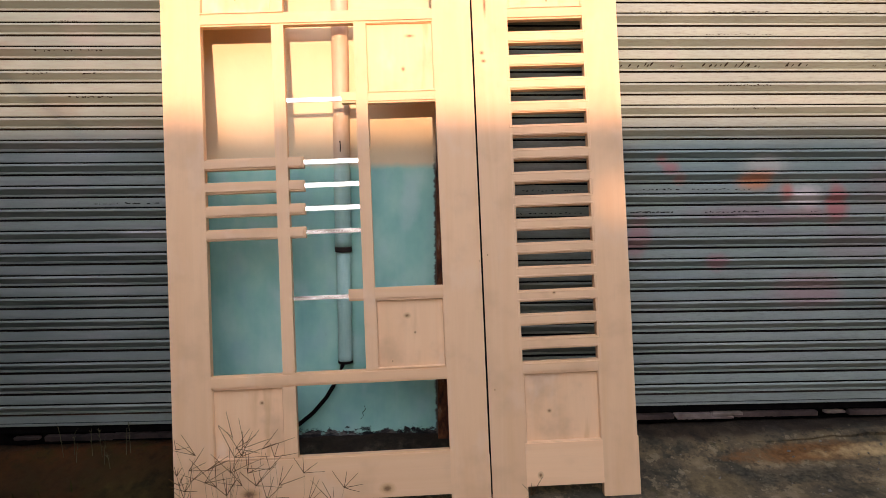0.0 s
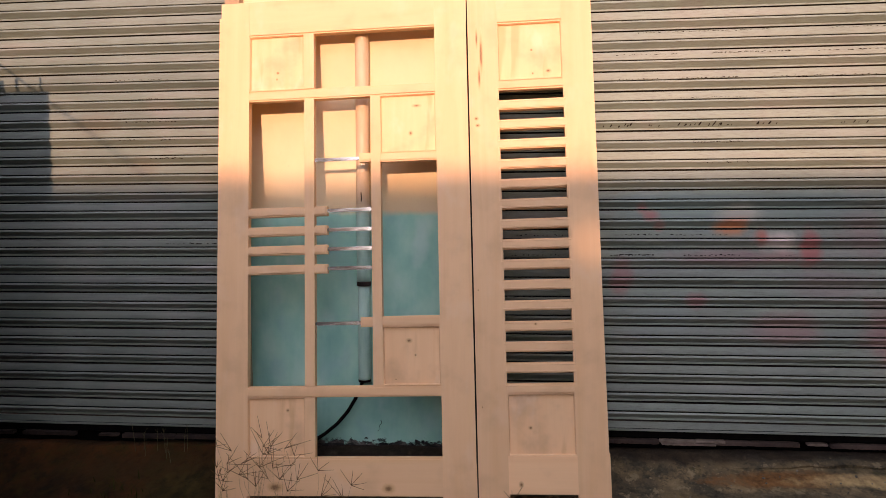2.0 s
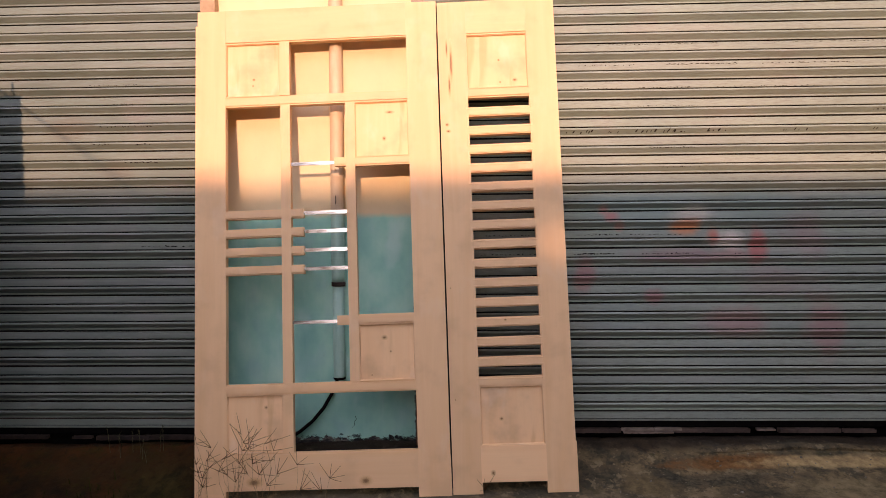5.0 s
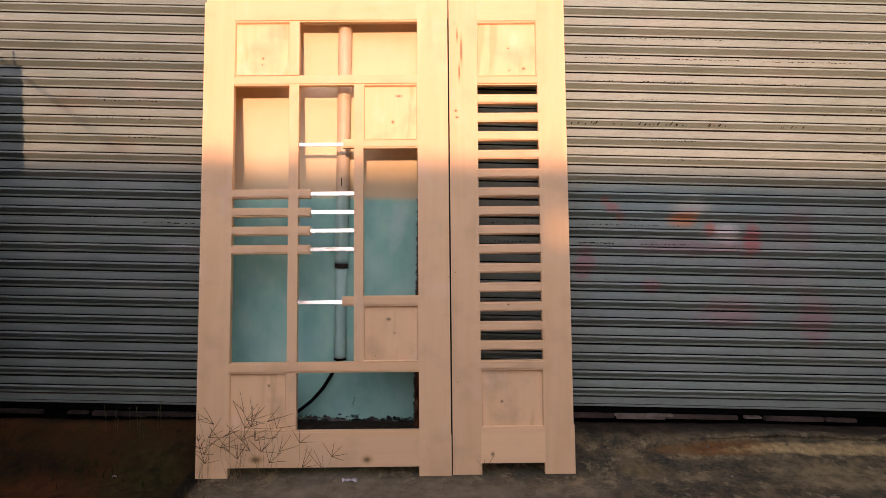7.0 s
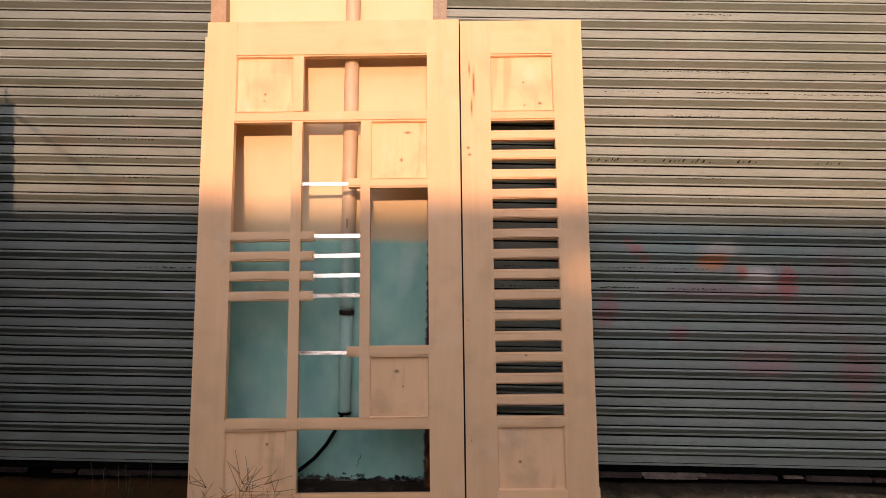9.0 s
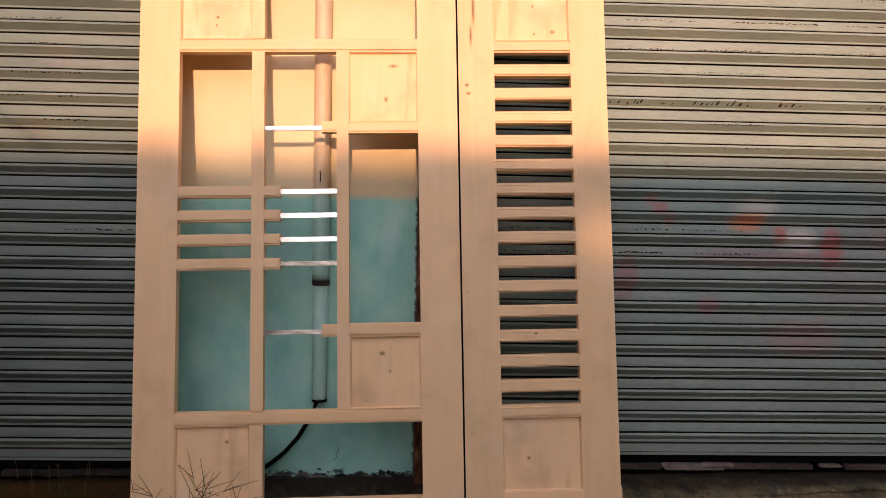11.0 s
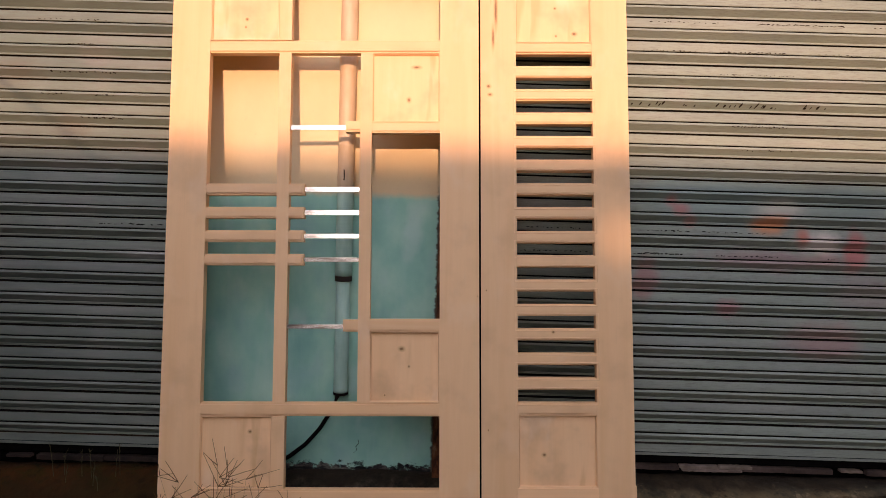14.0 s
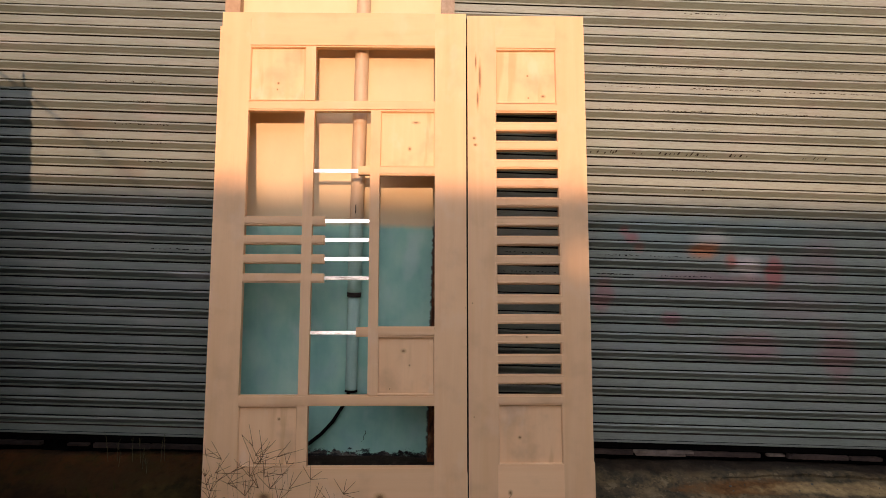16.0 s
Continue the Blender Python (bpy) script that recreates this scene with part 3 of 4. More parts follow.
zr = lambda k, f: RIGHT_FIRST + PITCH * (k - 1 + f)
scuffs("scuff_mark", shutter_right, RIGHT_FIRST, [
    (1.06, 1.20, zr(16, 0.20), 0.0044, 0.013, 6), (1.23, 1.33, zr(16, 0.20), 0.0034, 0.010, 3), (1.37, 1.48, zr(16, 0.20), 0.0050, 0.015, 7), (1.49, 1.60, zr(16, 0.20), 0.0050, 0.014, 7), (2.44, 2.56, zr(16, 0.20), 0.0044, 0.013, 5), (1.69, 1.78, zr(16, 0.20), 0.0050, 0.016, 5),
    (2.03, 2.15, zr(16, 0.20), 0.0034, 0.011, 5),
    (1.44, 1.64, zr(15, 0.36), 0.006, 0.004, 16), (1.46, 1.70, zr(14, 0.33), 0.003, 0.004, 6),
    (1.50, 1.84, zr(19, 0.80), 0.008, 0.003, 22), (1.1, 1.38, zr(19, 0.80), 0.006, 0.003, 10), (1.2, 1.75, zr(20, 0.88), 0.006, 0.002, 30), (1.38, 1.66, zr(17, 0.62), 0.005, 0.002, 14),
    (1.95, 2.35, zr(19, 0.78), 0.008, 0.003, 16), (2.0, 2.5, zr(20, 0.88), 0.007, 0.002, 18),
    (1.38, 1.62, zr(18, 0.57), 0.007, 0.003, 16), (1.10, 1.3, zr(18, 0.57), 0.005, 0.003, 8), (1.75, 2.2, zr(18, 0.57), 0.006, 0.0025, 14),
    (1.10, 1.28, zr(9, 0.66), 0.008, 0.005, 16), (1.40, 1.64, zr(9, 0.66), 0.007, 0.004, 14), (1.15, 1.3, zr(10, 0.7), 0.008, 0.004, 8),
    (1.47, 1.66, zr(23, 0.80), 0.006, 0.004, 10), (2.44, 2.56, zr(17, 0.25), 0.006, 0.004, 6), (2.43, 2.58, zr(14, 0.9), 0.006, 0.004, 9),
    (0.66, 0.92, zr(9, 0.66), 0.007, 0.004, 10), (0.68, 0.9, zr(10, 0.7), 0.007, 0.004, 8),
    (1.83, 1.86, zr(9, 0.64), 0.007, 0.003, 2), (1.35, 1.6, zr(10, 0.70), 0.008, 0.003, 8)], 3, 0.45)
zl = lambda k, f: LEFT_FIRST + PITCH * (k - 1 + f)
scuffs("scuff_mark", shutter_left, LEFT_FIRST, [
    (-1.12, -0.86, zl(17, 0.32), 0.005, 0.004, 10), (-1.05, -0.95, zl(18, 0.55), 0.006, 0.004, 6), (-1.15, -0.9, zl(19, 0.6), 0.006, 0.003, 9),
    (-1.0, -0.84, zl(15, 0.35), 0.009, 0.004, 9), (-0.95, -0.88, zl(16, 0.35), 0.008, 0.003, 4), (-1.15, -1.07, zl(16, 0.35), 0.007, 0.003, 4),
    (-0.95, -0.75, zl(10, 0.7), 0.01, 0.004, 5), (-0.8, -0.62, zl(10, 0.7), 0.012, 0.004, 4)], 5, 0.3)


def threshold(x0, x1, z1, seed, label, pieces):
    """A broken sill edge under a shutter: strips of uneven length with splintered ends, black gaps between."""
    t = thing("door_sill", label, "sill")
    rnd = random.Random(seed)
    bm = bmesh.new()
    # bed coloured black to give the shadow line beneath the sill
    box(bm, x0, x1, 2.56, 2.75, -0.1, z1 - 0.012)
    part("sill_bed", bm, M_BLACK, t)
    for a, b, low, high, y, material, tag in pieces:
        bm = bmesh.new()
        count = max(6, int((b - a) / 0.012))
        rows = []
        for i in range(count + 1):
            x = a + (b - a) * i / count
            end = 0.9 if i in (0, count) else 1.0
            mid, half = (low + high) / 2 + rnd.uniform(-0.0006, 0.0006), (high - low) / 2 * end * rnd.uniform(0.88, 1.03)
            dy = rnd.uniform(-0.0015, 0.0015)
            rows.append([bm.verts.new((x, y + dy, mid - half)), bm.verts.new((x, y + dy - 0.001, mid + half)),
                         bm.verts.new((x, y + 0.024, mid + half)), bm.verts.new((x, y + 0.024, mid - half))])
        for p, q in zip(rows, rows[1:]):
            for k in range(4):
                bm.faces.new((p[k], q[k], q[(k + 1) % 4], p[(k + 1) % 4]))
        bm.faces.new(rows[0])
        bm.faces.new(rows[-1][::-1])
        part("sill_piece", bm, material, t, tag)
    return t


PALE_TAG = "pale splintered strip"
threshold(0.42, 4.1, 0.172, 4, "broken red-brown sill edge under the roller shutter",
          [(0.43, 0.98, 0.150, 0.171, 2.498, M_THRESH, ""), (0.985, 1.318, 0.150, 0.170, 2.499, M_THRESH, ""), (1.32, 1.47, 0.160, 0.172, 2.494, M_BATTEN, PALE_TAG),
           (1.33, 1.56, 0.150, 0.1585, 2.492, M_BATTEN, PALE_TAG), (1.475, 1.60, 0.162, 0.173, 2.497, M_BATTEN, PALE_TAG), (1.565, 1.915, 0.152, 0.171, 2.499, M_THRESH, ""),
           (1.95, 2.035, 0.158, 0.168, 2.506, M_BATTEN, PALE_TAG), (2.046, 2.33, 0.151, 0.171, 2.498, M_THRESH, ""), (2.345, 2.49, 0.151, 0.168, 2.499, M_THRESH, ""), (2.80, 4.05, 0.151, 0.170, 2.500, M_THRESH, "")])
threshold(-3.9, -0.62, 0.136, 8, "dark broken sill edge under the roller shutter",
          [(-3.85, -1.75, 0.116, 0.134, 2.500, M_THRESH_SHADED, ""), (-1.70, -1.43, 0.118, 0.136, 2.498, M_THRESH_SHADED, ""), (-1.31, -1.215, 0.119, 0.131, 2.500, M_THRESH_SHADED, ""), (-1.19, -0.93, 0.113, 0.134, 2.498, M_THRESH_SHADED, ""),
           (-0.925, -0.68, 0.116, 0.136, 2.499, M_THRESH_SHADED, "")])

# ---------- drain pipe and cable ----------
pipe = thing("drain_pipe", "painted plastic drain pipe with a collar on the wall", "pipe")
PX, PY = -0.002, 2.506


def pipe_at(z):
    return (PX + 0.006 * (z - 1.2), PY, z)


bm = bmesh.new()
tube(bm, [pipe_at(z) for z in (0.872, 0.9, 1.5, 2.2, 3.1)], 0.0315, 28)
part("upper_pipe", bm, M_PIPE, pipe, smooth_faces=True)
bm = bmesh.new()
tube(bm, [pipe_at(z) for z in (0.418, 0.43, 0.6, 0.85)], 0.0275, 28)
part("lower_pipe", bm, M_PIPE, pipe, smooth_faces=True)
bm = bmesh.new()
tube(bm, [pipe_at(z) for z in (0.852, 0.855, 0.868, 0.872)], 0.0325, 28)
part("collar", bm, M_DARK_IRON, pipe, "dark open joint of the pipe", smooth_faces=True)
bm = bmesh.new()
tube(bm, [pipe_at(z) for z in (0.409, 0.419)], 0.0285, 28)
part("rim", bm, M_BLACK, pipe, "black rim at the lower end")
bm = bmesh.new()
tube(bm, [(-0.004, 2.4725, 1.235), (-0.003, 2.4722, 1.25), (-0.004, 2.4722, 1.275)], 0.0022, 6)
part("scratch", bm, M_SCUFF, pipe, "short black scratch")
crack = part("wall_crack", tube(bmesh.new(), [(0.062, WALL_Y - 0.0006, 0.222), (0.066, WALL_Y - 0.0006, 0.208), (0.054, WALL_Y - 0.0006, 0.193), (0.058, WALL_Y - 0.0006, 0.180), (0.046, WALL_Y - 0.0006, 0.168)], 0.0013, 6), M_SCUFF, wall, "thin dark crack in the paint")
cable = part("cable", tube(bmesh.new(), [(-0.012, 2.50, 0.45), (-0.018, 2.495, 0.40), (-0.04, 2.495, 0.345), (-0.085, 2.50, 0.27), (-0.14, 2.51, 0.205), (-0.20, 2.515, 0.155), (-0.26, 2.52, 0.115), (-0.34, 2.52, 0.09)], 0.0082, 10), M_BLACK, smooth_faces=True)
tagged(cable, "black cable hanging from the pipe down the wall", "cable")

# ---------- the two leaning door leaves ----------
LEAN, TILT_SIDE, THICK = 8.737, 1.65, 0.034
DOOR = pose(0, 2.1165, 0, -LEAN, 0, 0) @ pose(0, 0, 0, 0, -TILT_SIDE, 0)


def board(x0, x1, z0, z1, edges="", thick=THICK, y0=0.0, bead=0.0065, drop=0.0050, bevel=0.0005):
    """A planed board, front at y0; the named edges (l r t b) carry a stepped moulding towards an opening."""
    bm = bmesh.new()
    fx0, fx1 = x0 + (bead if "l" in edges else 0), x1 - (bead if "r" in edges else 0)
    fz0, fz1 = z0 + (bead if "b" in edges else 0), z1 - (bead if "t" in edges else 0)
    if edges:
        box(bm, x0, x1, y0 + drop, y0 + thick, z0, z1, bevel)
        box(bm, fx0, fx1, y0, y0 + thick - 0.004, fz0, fz1, bevel * 1.4)
    else:
        box(bm, x0, x1, y0, y0 + thick, z0, z1, bevel)
    return bm


def wood(name, parent, x0, x1, z0, z1, edges="", material=None, label="", **more):
    """The board, with its own origin at its middle so that its grain is its own."""
    cx, cz = (x0 + x1) / 2, (z0 + z1) / 2
    bm = board(x0 - cx, x1 - cx, z0 - cz, z1 - cz, edges, **more)
    if material is None:
        material = M_PINE_V if (z1 - z0) > (x1 - x0) else M_PINE_H
    return part(name, bm, material, parent, label, pose(cx, 0, cz))


def stile(parent, x0, x1, z0, z1, edges, wide):
    """An upright board; wide: untrimmed strips that stand out at its ends, as (x0, x1, z0, z1)."""
    cx, cz = (x0 + x1) / 2, (z0 + z1) / 2
    bm = board(x0 - cx, x1 - cx, z0 - cz, z1 - cz, edges)
    for a, b, c, d in wide:
        box(bm, a - cx, b - cx, 0.0004, THICK - 0.0004, c - cz, d - cz, 0.0006)
    return part("stile", bm, M_PINE_V, parent, at=pose(cx, 0, cz))


def knots(parent, spots):
    """Dark knots: (x, z, half width, half height, depth of the face)."""
    for x, z, w, h, y in spots:
        bm = bmesh.new()
        ring = [bm.verts.new((math.cos(2 * math.pi * k / 20), 0, math.sin(2 * math.pi * k / 20))) for k in range(20)]
        mid = bm.verts.new((0, -0.15, 0))
        for k in range(20):
            bm.faces.new((mid, ring[k], ring[(k + 1) % 20]))
        o = part("knot", bm, M_KNOT, parent, at=Matrix.Translation((x, y - 0.0003, z)) @ Matrix.Diagonal((w, 0.001, h, 1)))


def moulding(parent, openings):
    """A sloping strip round the inside of each panel's opening, (x0, x1, z0, z1)."""
    for x0, x1, z0, z1 in openings:
        cx, cz, w, h = (x0 + x1) / 2, (z0 + z1) / 2, (x1 - x0) / 2, (z1 - z0) / 2
        bm = bmesh.new()
        loops = []
        for inset, y in ((-0.0002, 0.0015), (0.0022, 0.0015), (0.0028, 0.0050), (0.0050, 0.0070), (0.0053, PANEL_IN + 0.001)):
            loops.append([bm.verts.new((sx * (w - inset), y, sz * (h - inset))) for sx, sz in ((-1, -1), (1, -1), (1, 1), (-1, 1))])
        for a, b in zip(loops, loops[1:]):
            for k in range(4):
                bm.faces.new((a[k], a[(k + 1) % 4], b[(k + 1) % 4], b[k]))
        part("moulding", bm, M_PINE_V, parent, at=pose(cx, 0, cz))


def beading(parent, openings):
    """A fine raised bead round each opening or panel, (x0, x1, z0, z1)."""
    for x0, x1, z0, z1 in openings:
        cx, cz, w, h = (x0 + x1) / 2, (z0 + z1) / 2, (x1 - x0) / 2, (z1 - z0) / 2
        bm = bmesh.new()
        loops = []
        for out, y in ((0.0072, 0.0004), (0.0078, -0.0007), (0.0092, -0.0007), (0.0104, 0.0004)):
            loops.append([bm.verts.new((sx * (w + out), y, sz * (h + out))) for sx, sz in ((-1, -1), (1, -1), (1, 1), (-1, 1))])
        for a, b in zip(loops, loops[1:]):
            for k in range(4):
                bm.faces.new((a[k], a[(k + 1) % 4], b[(k + 1) % 4], b[k]))
        part("beading", bm, M_PINE_V, parent, at=pose(cx, 0, cz))


PANEL_IN = 0.0140
leaf = thing("door_leaf", "wide raw pine door leaf, geometric lattice with steel bars, leaning", "door leaf", "pair of leaning door leaves", at=DOOR)
XL, XA, XV1, XV1R, XV2, XV2R, XB, XR = -0.562, -0.425, -0.178, -0.135, 0.112, 0.153, 0.3935, 0.530
ZF, ZB, ZO, Z4, Z4T, ZT, ZTOP = -0.011, 0.031, 0.185, 0.430, 0.476, 1.997, 2.155
# stiles, a little wider at the ends where they are not yet trimmed
stile(leaf, XL + 0.009, XA, ZF, ZTOP, "", [(XL, XL + 0.011, ZF, ZTOP - 0.066)])
stile(leaf, XB, XR + 0.0003, ZF, ZTOP, "", [(XR - 0.005, XR + 0.002, ZF, 0.16), (XR - 0.005, XR + 0.002, ZT + 0.01, ZTOP)])
wood("top_rail", leaf, XA + 0.0001, XB - 0.0001, ZT, ZTOP, "b")
wood("bottom_rail", leaf, XA + 0.0001, XB - 0.0001, ZB, ZO, "t")
M1B, M1T = 1.704, 1.750
wood("rail", leaf, XA + 0.0001, XB - 0.0001, M1B, M1T, "tb")
wood("rail", leaf, XA + 0.0001, XB - 0.0001, Z4, Z4T, "tb")
for z0, z1 in ((ZO + 0.0001, Z4 - 0.0001), (Z4T + 0.0001, M1B - 0.0001), (M1T + 0.0001, ZT - 0.0001)):
    wood("muntin", leaf, XV1, XV1R, z0, z1)
wood("muntin", leaf, XV2, XV2R, Z4T + 0.0001, M1B - 0.0001)
wood("rail", leaf, XV2R + 0.0001, XB - 0.0001, 1.415, 1.454, "tb")
wood("rail", leaf, XV2R + 0.0001, XB - 0.0001, 0.7176, 0.7616, "tb")
for z0, z1 in ((1.419, 1.457), (0.717, 0.759)):
    wood("stub", leaf, 0.060, XV2 - 0.0001, z0, z1, "tbl")
    zc = (z0 + z1) / 2
    bm = bmesh.new()
    box(bm, -0.0985, 0.0985, 0.006, 0.021, -0.0074, 0.0074, 0.0024)
    part("steel_bar", bm, M_STEEL, leaf, "polished square steel bar", pose(-0.0365, 0, zc - 0.003, -3.0 if zc < 1 else 0))
for z0 in (1.194, 1.1115, 1.029, 0.9465):
    wood("lattice_bar", leaf, XA + 0.0001, XV1 - 0.0001, z0, z0 + 0.040, "tb")
    wood("stub", leaf, XV1R + 0.0001, -0.081, z0, z0 + 0.040, "tbr")
    bm = bmesh.new()
    box(bm, -0.0965, 0.0965, 0.006, 0.022, -0.0080, 0.0080, 0.0022)
    part("steel_bar", bm, M_STEEL, leaf, "polished square steel bar", pose(0.0155, 0, z0 + 0.020))
for x0, x1, z0, z1 in ((XA, XV1, M1T, ZT), (XV2R, XB, 1.454, M1B), (XV2R, XB, Z4T, 0.7176), (XA, XV1, ZO, Z4)):
    wood("panel", leaf, x0 + 0.001, x1 - 0.001, z0 + 0.001, z1 - 0.001, material=M_PANEL, thick=0.014, y0=PANEL_IN)
moulding(leaf, [(XA, XV1, M1T, ZT), (XV2R, XB, 1.454, M1B), (XV2R, XB, Z4T, 0.7176), (XA, XV1, ZO, Z4)])
knots(leaf, [(-0.300, 1.832, 0.011, 0.011, PANEL_IN), (-0.304, 1.803, 0.006, 0.008, PANEL_IN), (0.310, 1.655, 0.024, 0.009, PANEL_IN),
             (0.283, 1.536, 0.011, 0.014, PANEL_IN), (0.262, 0.658, 0.016, 0.012, PANEL_IN), (0.288, 0.598, 0.006, 0.007, PANEL_IN),
             (0.205, 0.500, 0.005, 0.007, PANEL_IN), (-0.255, 0.376, 0.010, 0.009, PANEL_IN), (-0.305, 0.066, 0.046, 0.027, 0),
             (0.170, 0.062, 0.034, 0.025, 0), (0.545 - 0.02, 0.84, 0.003, 0.004, 0)])

leaf2 = thing("door_leaf", "narrow raw pine door leaf with louvre slats, leaning", "door leaf", "pair of leaning door leaves", at=DOOR)
XL, XA, XB, XR = 0.5370, 0.6625, 0.932, 1.058
ZF, ZTOP = -0.006, 2.146
# added black filler: the gap's darkness is put into its colour
part("seal_strip", box(bmesh.new(), 0.5285, XL + 0.002, 0.006, THICK + 0.004, 0.02, ZTOP - 0.01), M_BLACK, leaf2, "black strip standing in for the shade of the gap")
stile(leaf2, XL, XA, ZF, ZTOP, "", [])
stile(leaf2, XB, XR, ZF, ZTOP, "", [(XR - 0.002, XR + 0.004, ZF, 0.20)])
wood("top_rail", leaf2, XA + 0.0001, XB - 0.0001, 1.990, ZTOP, "b")
wood("rail", leaf2, XA + 0.0001, XB - 0.0001, 1.700, 1.742, "tb")
wood("rail", leaf2, XA + 0.0001, XB - 0.0001, 0.436, 0.478, "tb")
wood("bottom_rail", leaf2, XA - 0.004, XB + 0.001, 0.042, 0.192, material=M_PINE_NEW, label="paler fresh pine bottom rail", y0=-0.0025)
for i in range(14):
    z1 = 1.700 - 0.0843 * i - 0.0425
    wood("louvre_slat", leaf2, XA + 0.0001, XB - 0.0001, z1 - 0.0418, z1, "tb", bead=0.004, thick=0.040)
wood("panel", leaf2, XA + 0.001, XB - 0.001, 1.743, 1.989, material=M_PANEL, thick=0.014, y0=PANEL_IN)
wood("panel", leaf2, XA + 0.001, XB - 0.001, 0.193, 0.435, material=M_PANEL, thick=0.014, y0=PANEL_IN)
beading(leaf2, [(XA, XB, 1.700 - 0.0843 * i - 0.0425, 1.700 - 0.0843 * i) for i in range(15)])
moulding(leaf2, [(XA, XB, 1.742, 1.990), (XA, XB, 0.192, 0.436)])
knots(leaf2, [(0.805, 1.872, 0.008, 0.008, PANEL_IN), (0.808, 1.770, 0.006, 0.007, PANEL_IN), (0.873, 1.778, 0.016, 0.012, PANEL_IN),
              (0.565, 1.582, 0.012, 0.011, 0), (0.570, 1.552, 0.014, 0.010, 0), (0.752, 0.300, 0.011, 0.010, PANEL_IN),
              (0.708, 0.080, 0.011, 0.014, -0.0025), (0.555, 0.86, 0.004, 0.005, 0), (0.560, 0.385, 0.004, 0.007, 0),
              (0.785, 0.7175, 0.009, 0.008, 0), (0.592, 1.86, 0.011, 0.12, 0), (0.574, 1.93, 0.007, 0.06, 0), (0.582, 1.76, 0.009, 0.07, 0)])


# ---------- weeds and litter ----------
def head(rnd, root, tip, spikes, lean, spread, length, material, parent, r=0.0012):
    """A thin bent stalk that ends in a fan of stiff straight spikes; lean: the fan's middle, in degrees from upright."""
    root, tip = Vector(root), Vector(tip)
    mid = (root + tip) / 2 + Vector((rnd.uniform(-0.025, 0.025), rnd.uniform(-0.01, 0.01), rnd.uniform(0.0, 0.02)))
    pts = [root, root.lerp(mid, 0.55) + Vector((rnd.uniform(-0.004, 0.004), 0, 0)), mid, mid.lerp(tip, 0.55), tip]
    stalk = part("stalk", tube(bmesh.new(), pts, r * 0.5, 5, 0.7), M_STALK if material is M_STRAW else material, parent)
    for k in range(spikes):
        a = radians(lean + spread * ((k + 0.5) / spikes - 0.5) * 2 + rnd.uniform(-14, 14))
        d = Vector((math.sin(a), rnd.uniform(-0.35, 0.12), math.cos(a))).normalized()
        ln = length * rnd.uniform(0.6, 1.15)
        bend = tip + d * ln * 0.5 + Vector((0, 0, rnd.uniform(-0.002, 0.002)))
        part("spike", tube(bmesh.new(), [tip, bend, tip + d * ln], r, 5, 0.55), material, stalk)


def weed(name, label, heads, seed, material=None, group="dry weeds by the door"):
    """heads: (root x, tip x, tip height, spikes, lean, spread, length)."""
    rnd = random.Random(seed)
    t = thing(name, label, "weed", group)
    for x, tx, tz, spikes, lean, spread, length in heads:
        y = rnd.uniform(2.075, 2.100)
        head(rnd, (x, y, height(x, y) - 0.004), (tx, y + rnd.uniform(-0.02, 0.015), tz), spikes, lean, spread, length, material or M_STRAW, t)
    return t


weed("dry_weed", "dense low wiry dry weed at the door's outer foot", [
    (-0.54, -0.530, 0.115, 6, 0, 70, 0.045), (-0.535, -0.515, 0.09, 5, 15, 80, 0.05), (-0.54, -0.535, 0.15, 4, 0, 50, 0.045), (-0.53, -0.505, 0.06, 5, 10, 70, 0.06),
    (-0.50, -0.467, 0.225, 3, -50, 60, 0.085), (-0.53, -0.50, 0.16, 3, 60, 40, 0.11), (-0.49, -0.54, 0.235, 2, 40, 60, 0.06), (-0.52, -0.49, 0.13, 3, 40, 40, 0.10)], 21)
weed("dry_weed", "tall wiry dry weed with stiff finger-like spikes before the door", [
    (-0.385, -0.345, 0.205, 4, 45, 70, 0.115), (-0.37, -0.315, 0.215, 4, 20, 45, 0.095), (-0.36, -0.330, 0.25, 3, 60, 30, 0.09), (-0.38, -0.373, 0.075, 5, 0, 55, 0.10),
    (-0.40, -0.41, 0.10, 3, -20, 40, 0.13), (-0.37, -0.43, 0.17, 3, 60, 25, 0.10), (-0.39, -0.352, 0.27, 2, -25, 30, 0.08), (-0.37, -0.305, 0.245, 3, 35, 60, 0.10), (-0.40, -0.36, 0.15, 4, 10, 60, 0.11), (-0.41, -0.445, 0.12, 3, 50, 40, 0.11)], 5)
weed("dry_weed", "wiry dry weed leaning across the panel and bottom rail", [
    (-0.27, -0.298, 0.155, 4, 35, 60, 0.10), (-0.27, -0.275, 0.105, 5, 25, 75, 0.105), (-0.24, -0.233, 0.070, 4, 30, 60, 0.11), (-0.25, -0.225, 0.165, 3, -15, 80, 0.09),
    (-0.22, -0.205, 0.215, 3, 30, 60, 0.085), (-0.26, -0.25, 0.235, 3, 55, 40, 0.10), (-0.23, -0.19, 0.12, 3, 45, 40, 0.09), (-0.28, -0.32, 0.11, 3, -30, 45, 0.09)], 9)
weed("dry_weed", "few dry stalks before the bottom rail", [
    (-0.13, -0.111, 0.150, 4, 20, 75, 0.085), (-0.12, -0.10, 0.045, 4, 35, 45, 0.09), (0.005, 0.023, 0.092, 5, 40, 75, 0.085), (-0.01, -0.012, 0.03, 3, -15, 30, 0.11)], 14)
weed("dry_weed", "tiny dry sprout before the narrow door leaf", [(0.668, 0.672, 0.035, 3, -8, 50, 0.065)], 2)


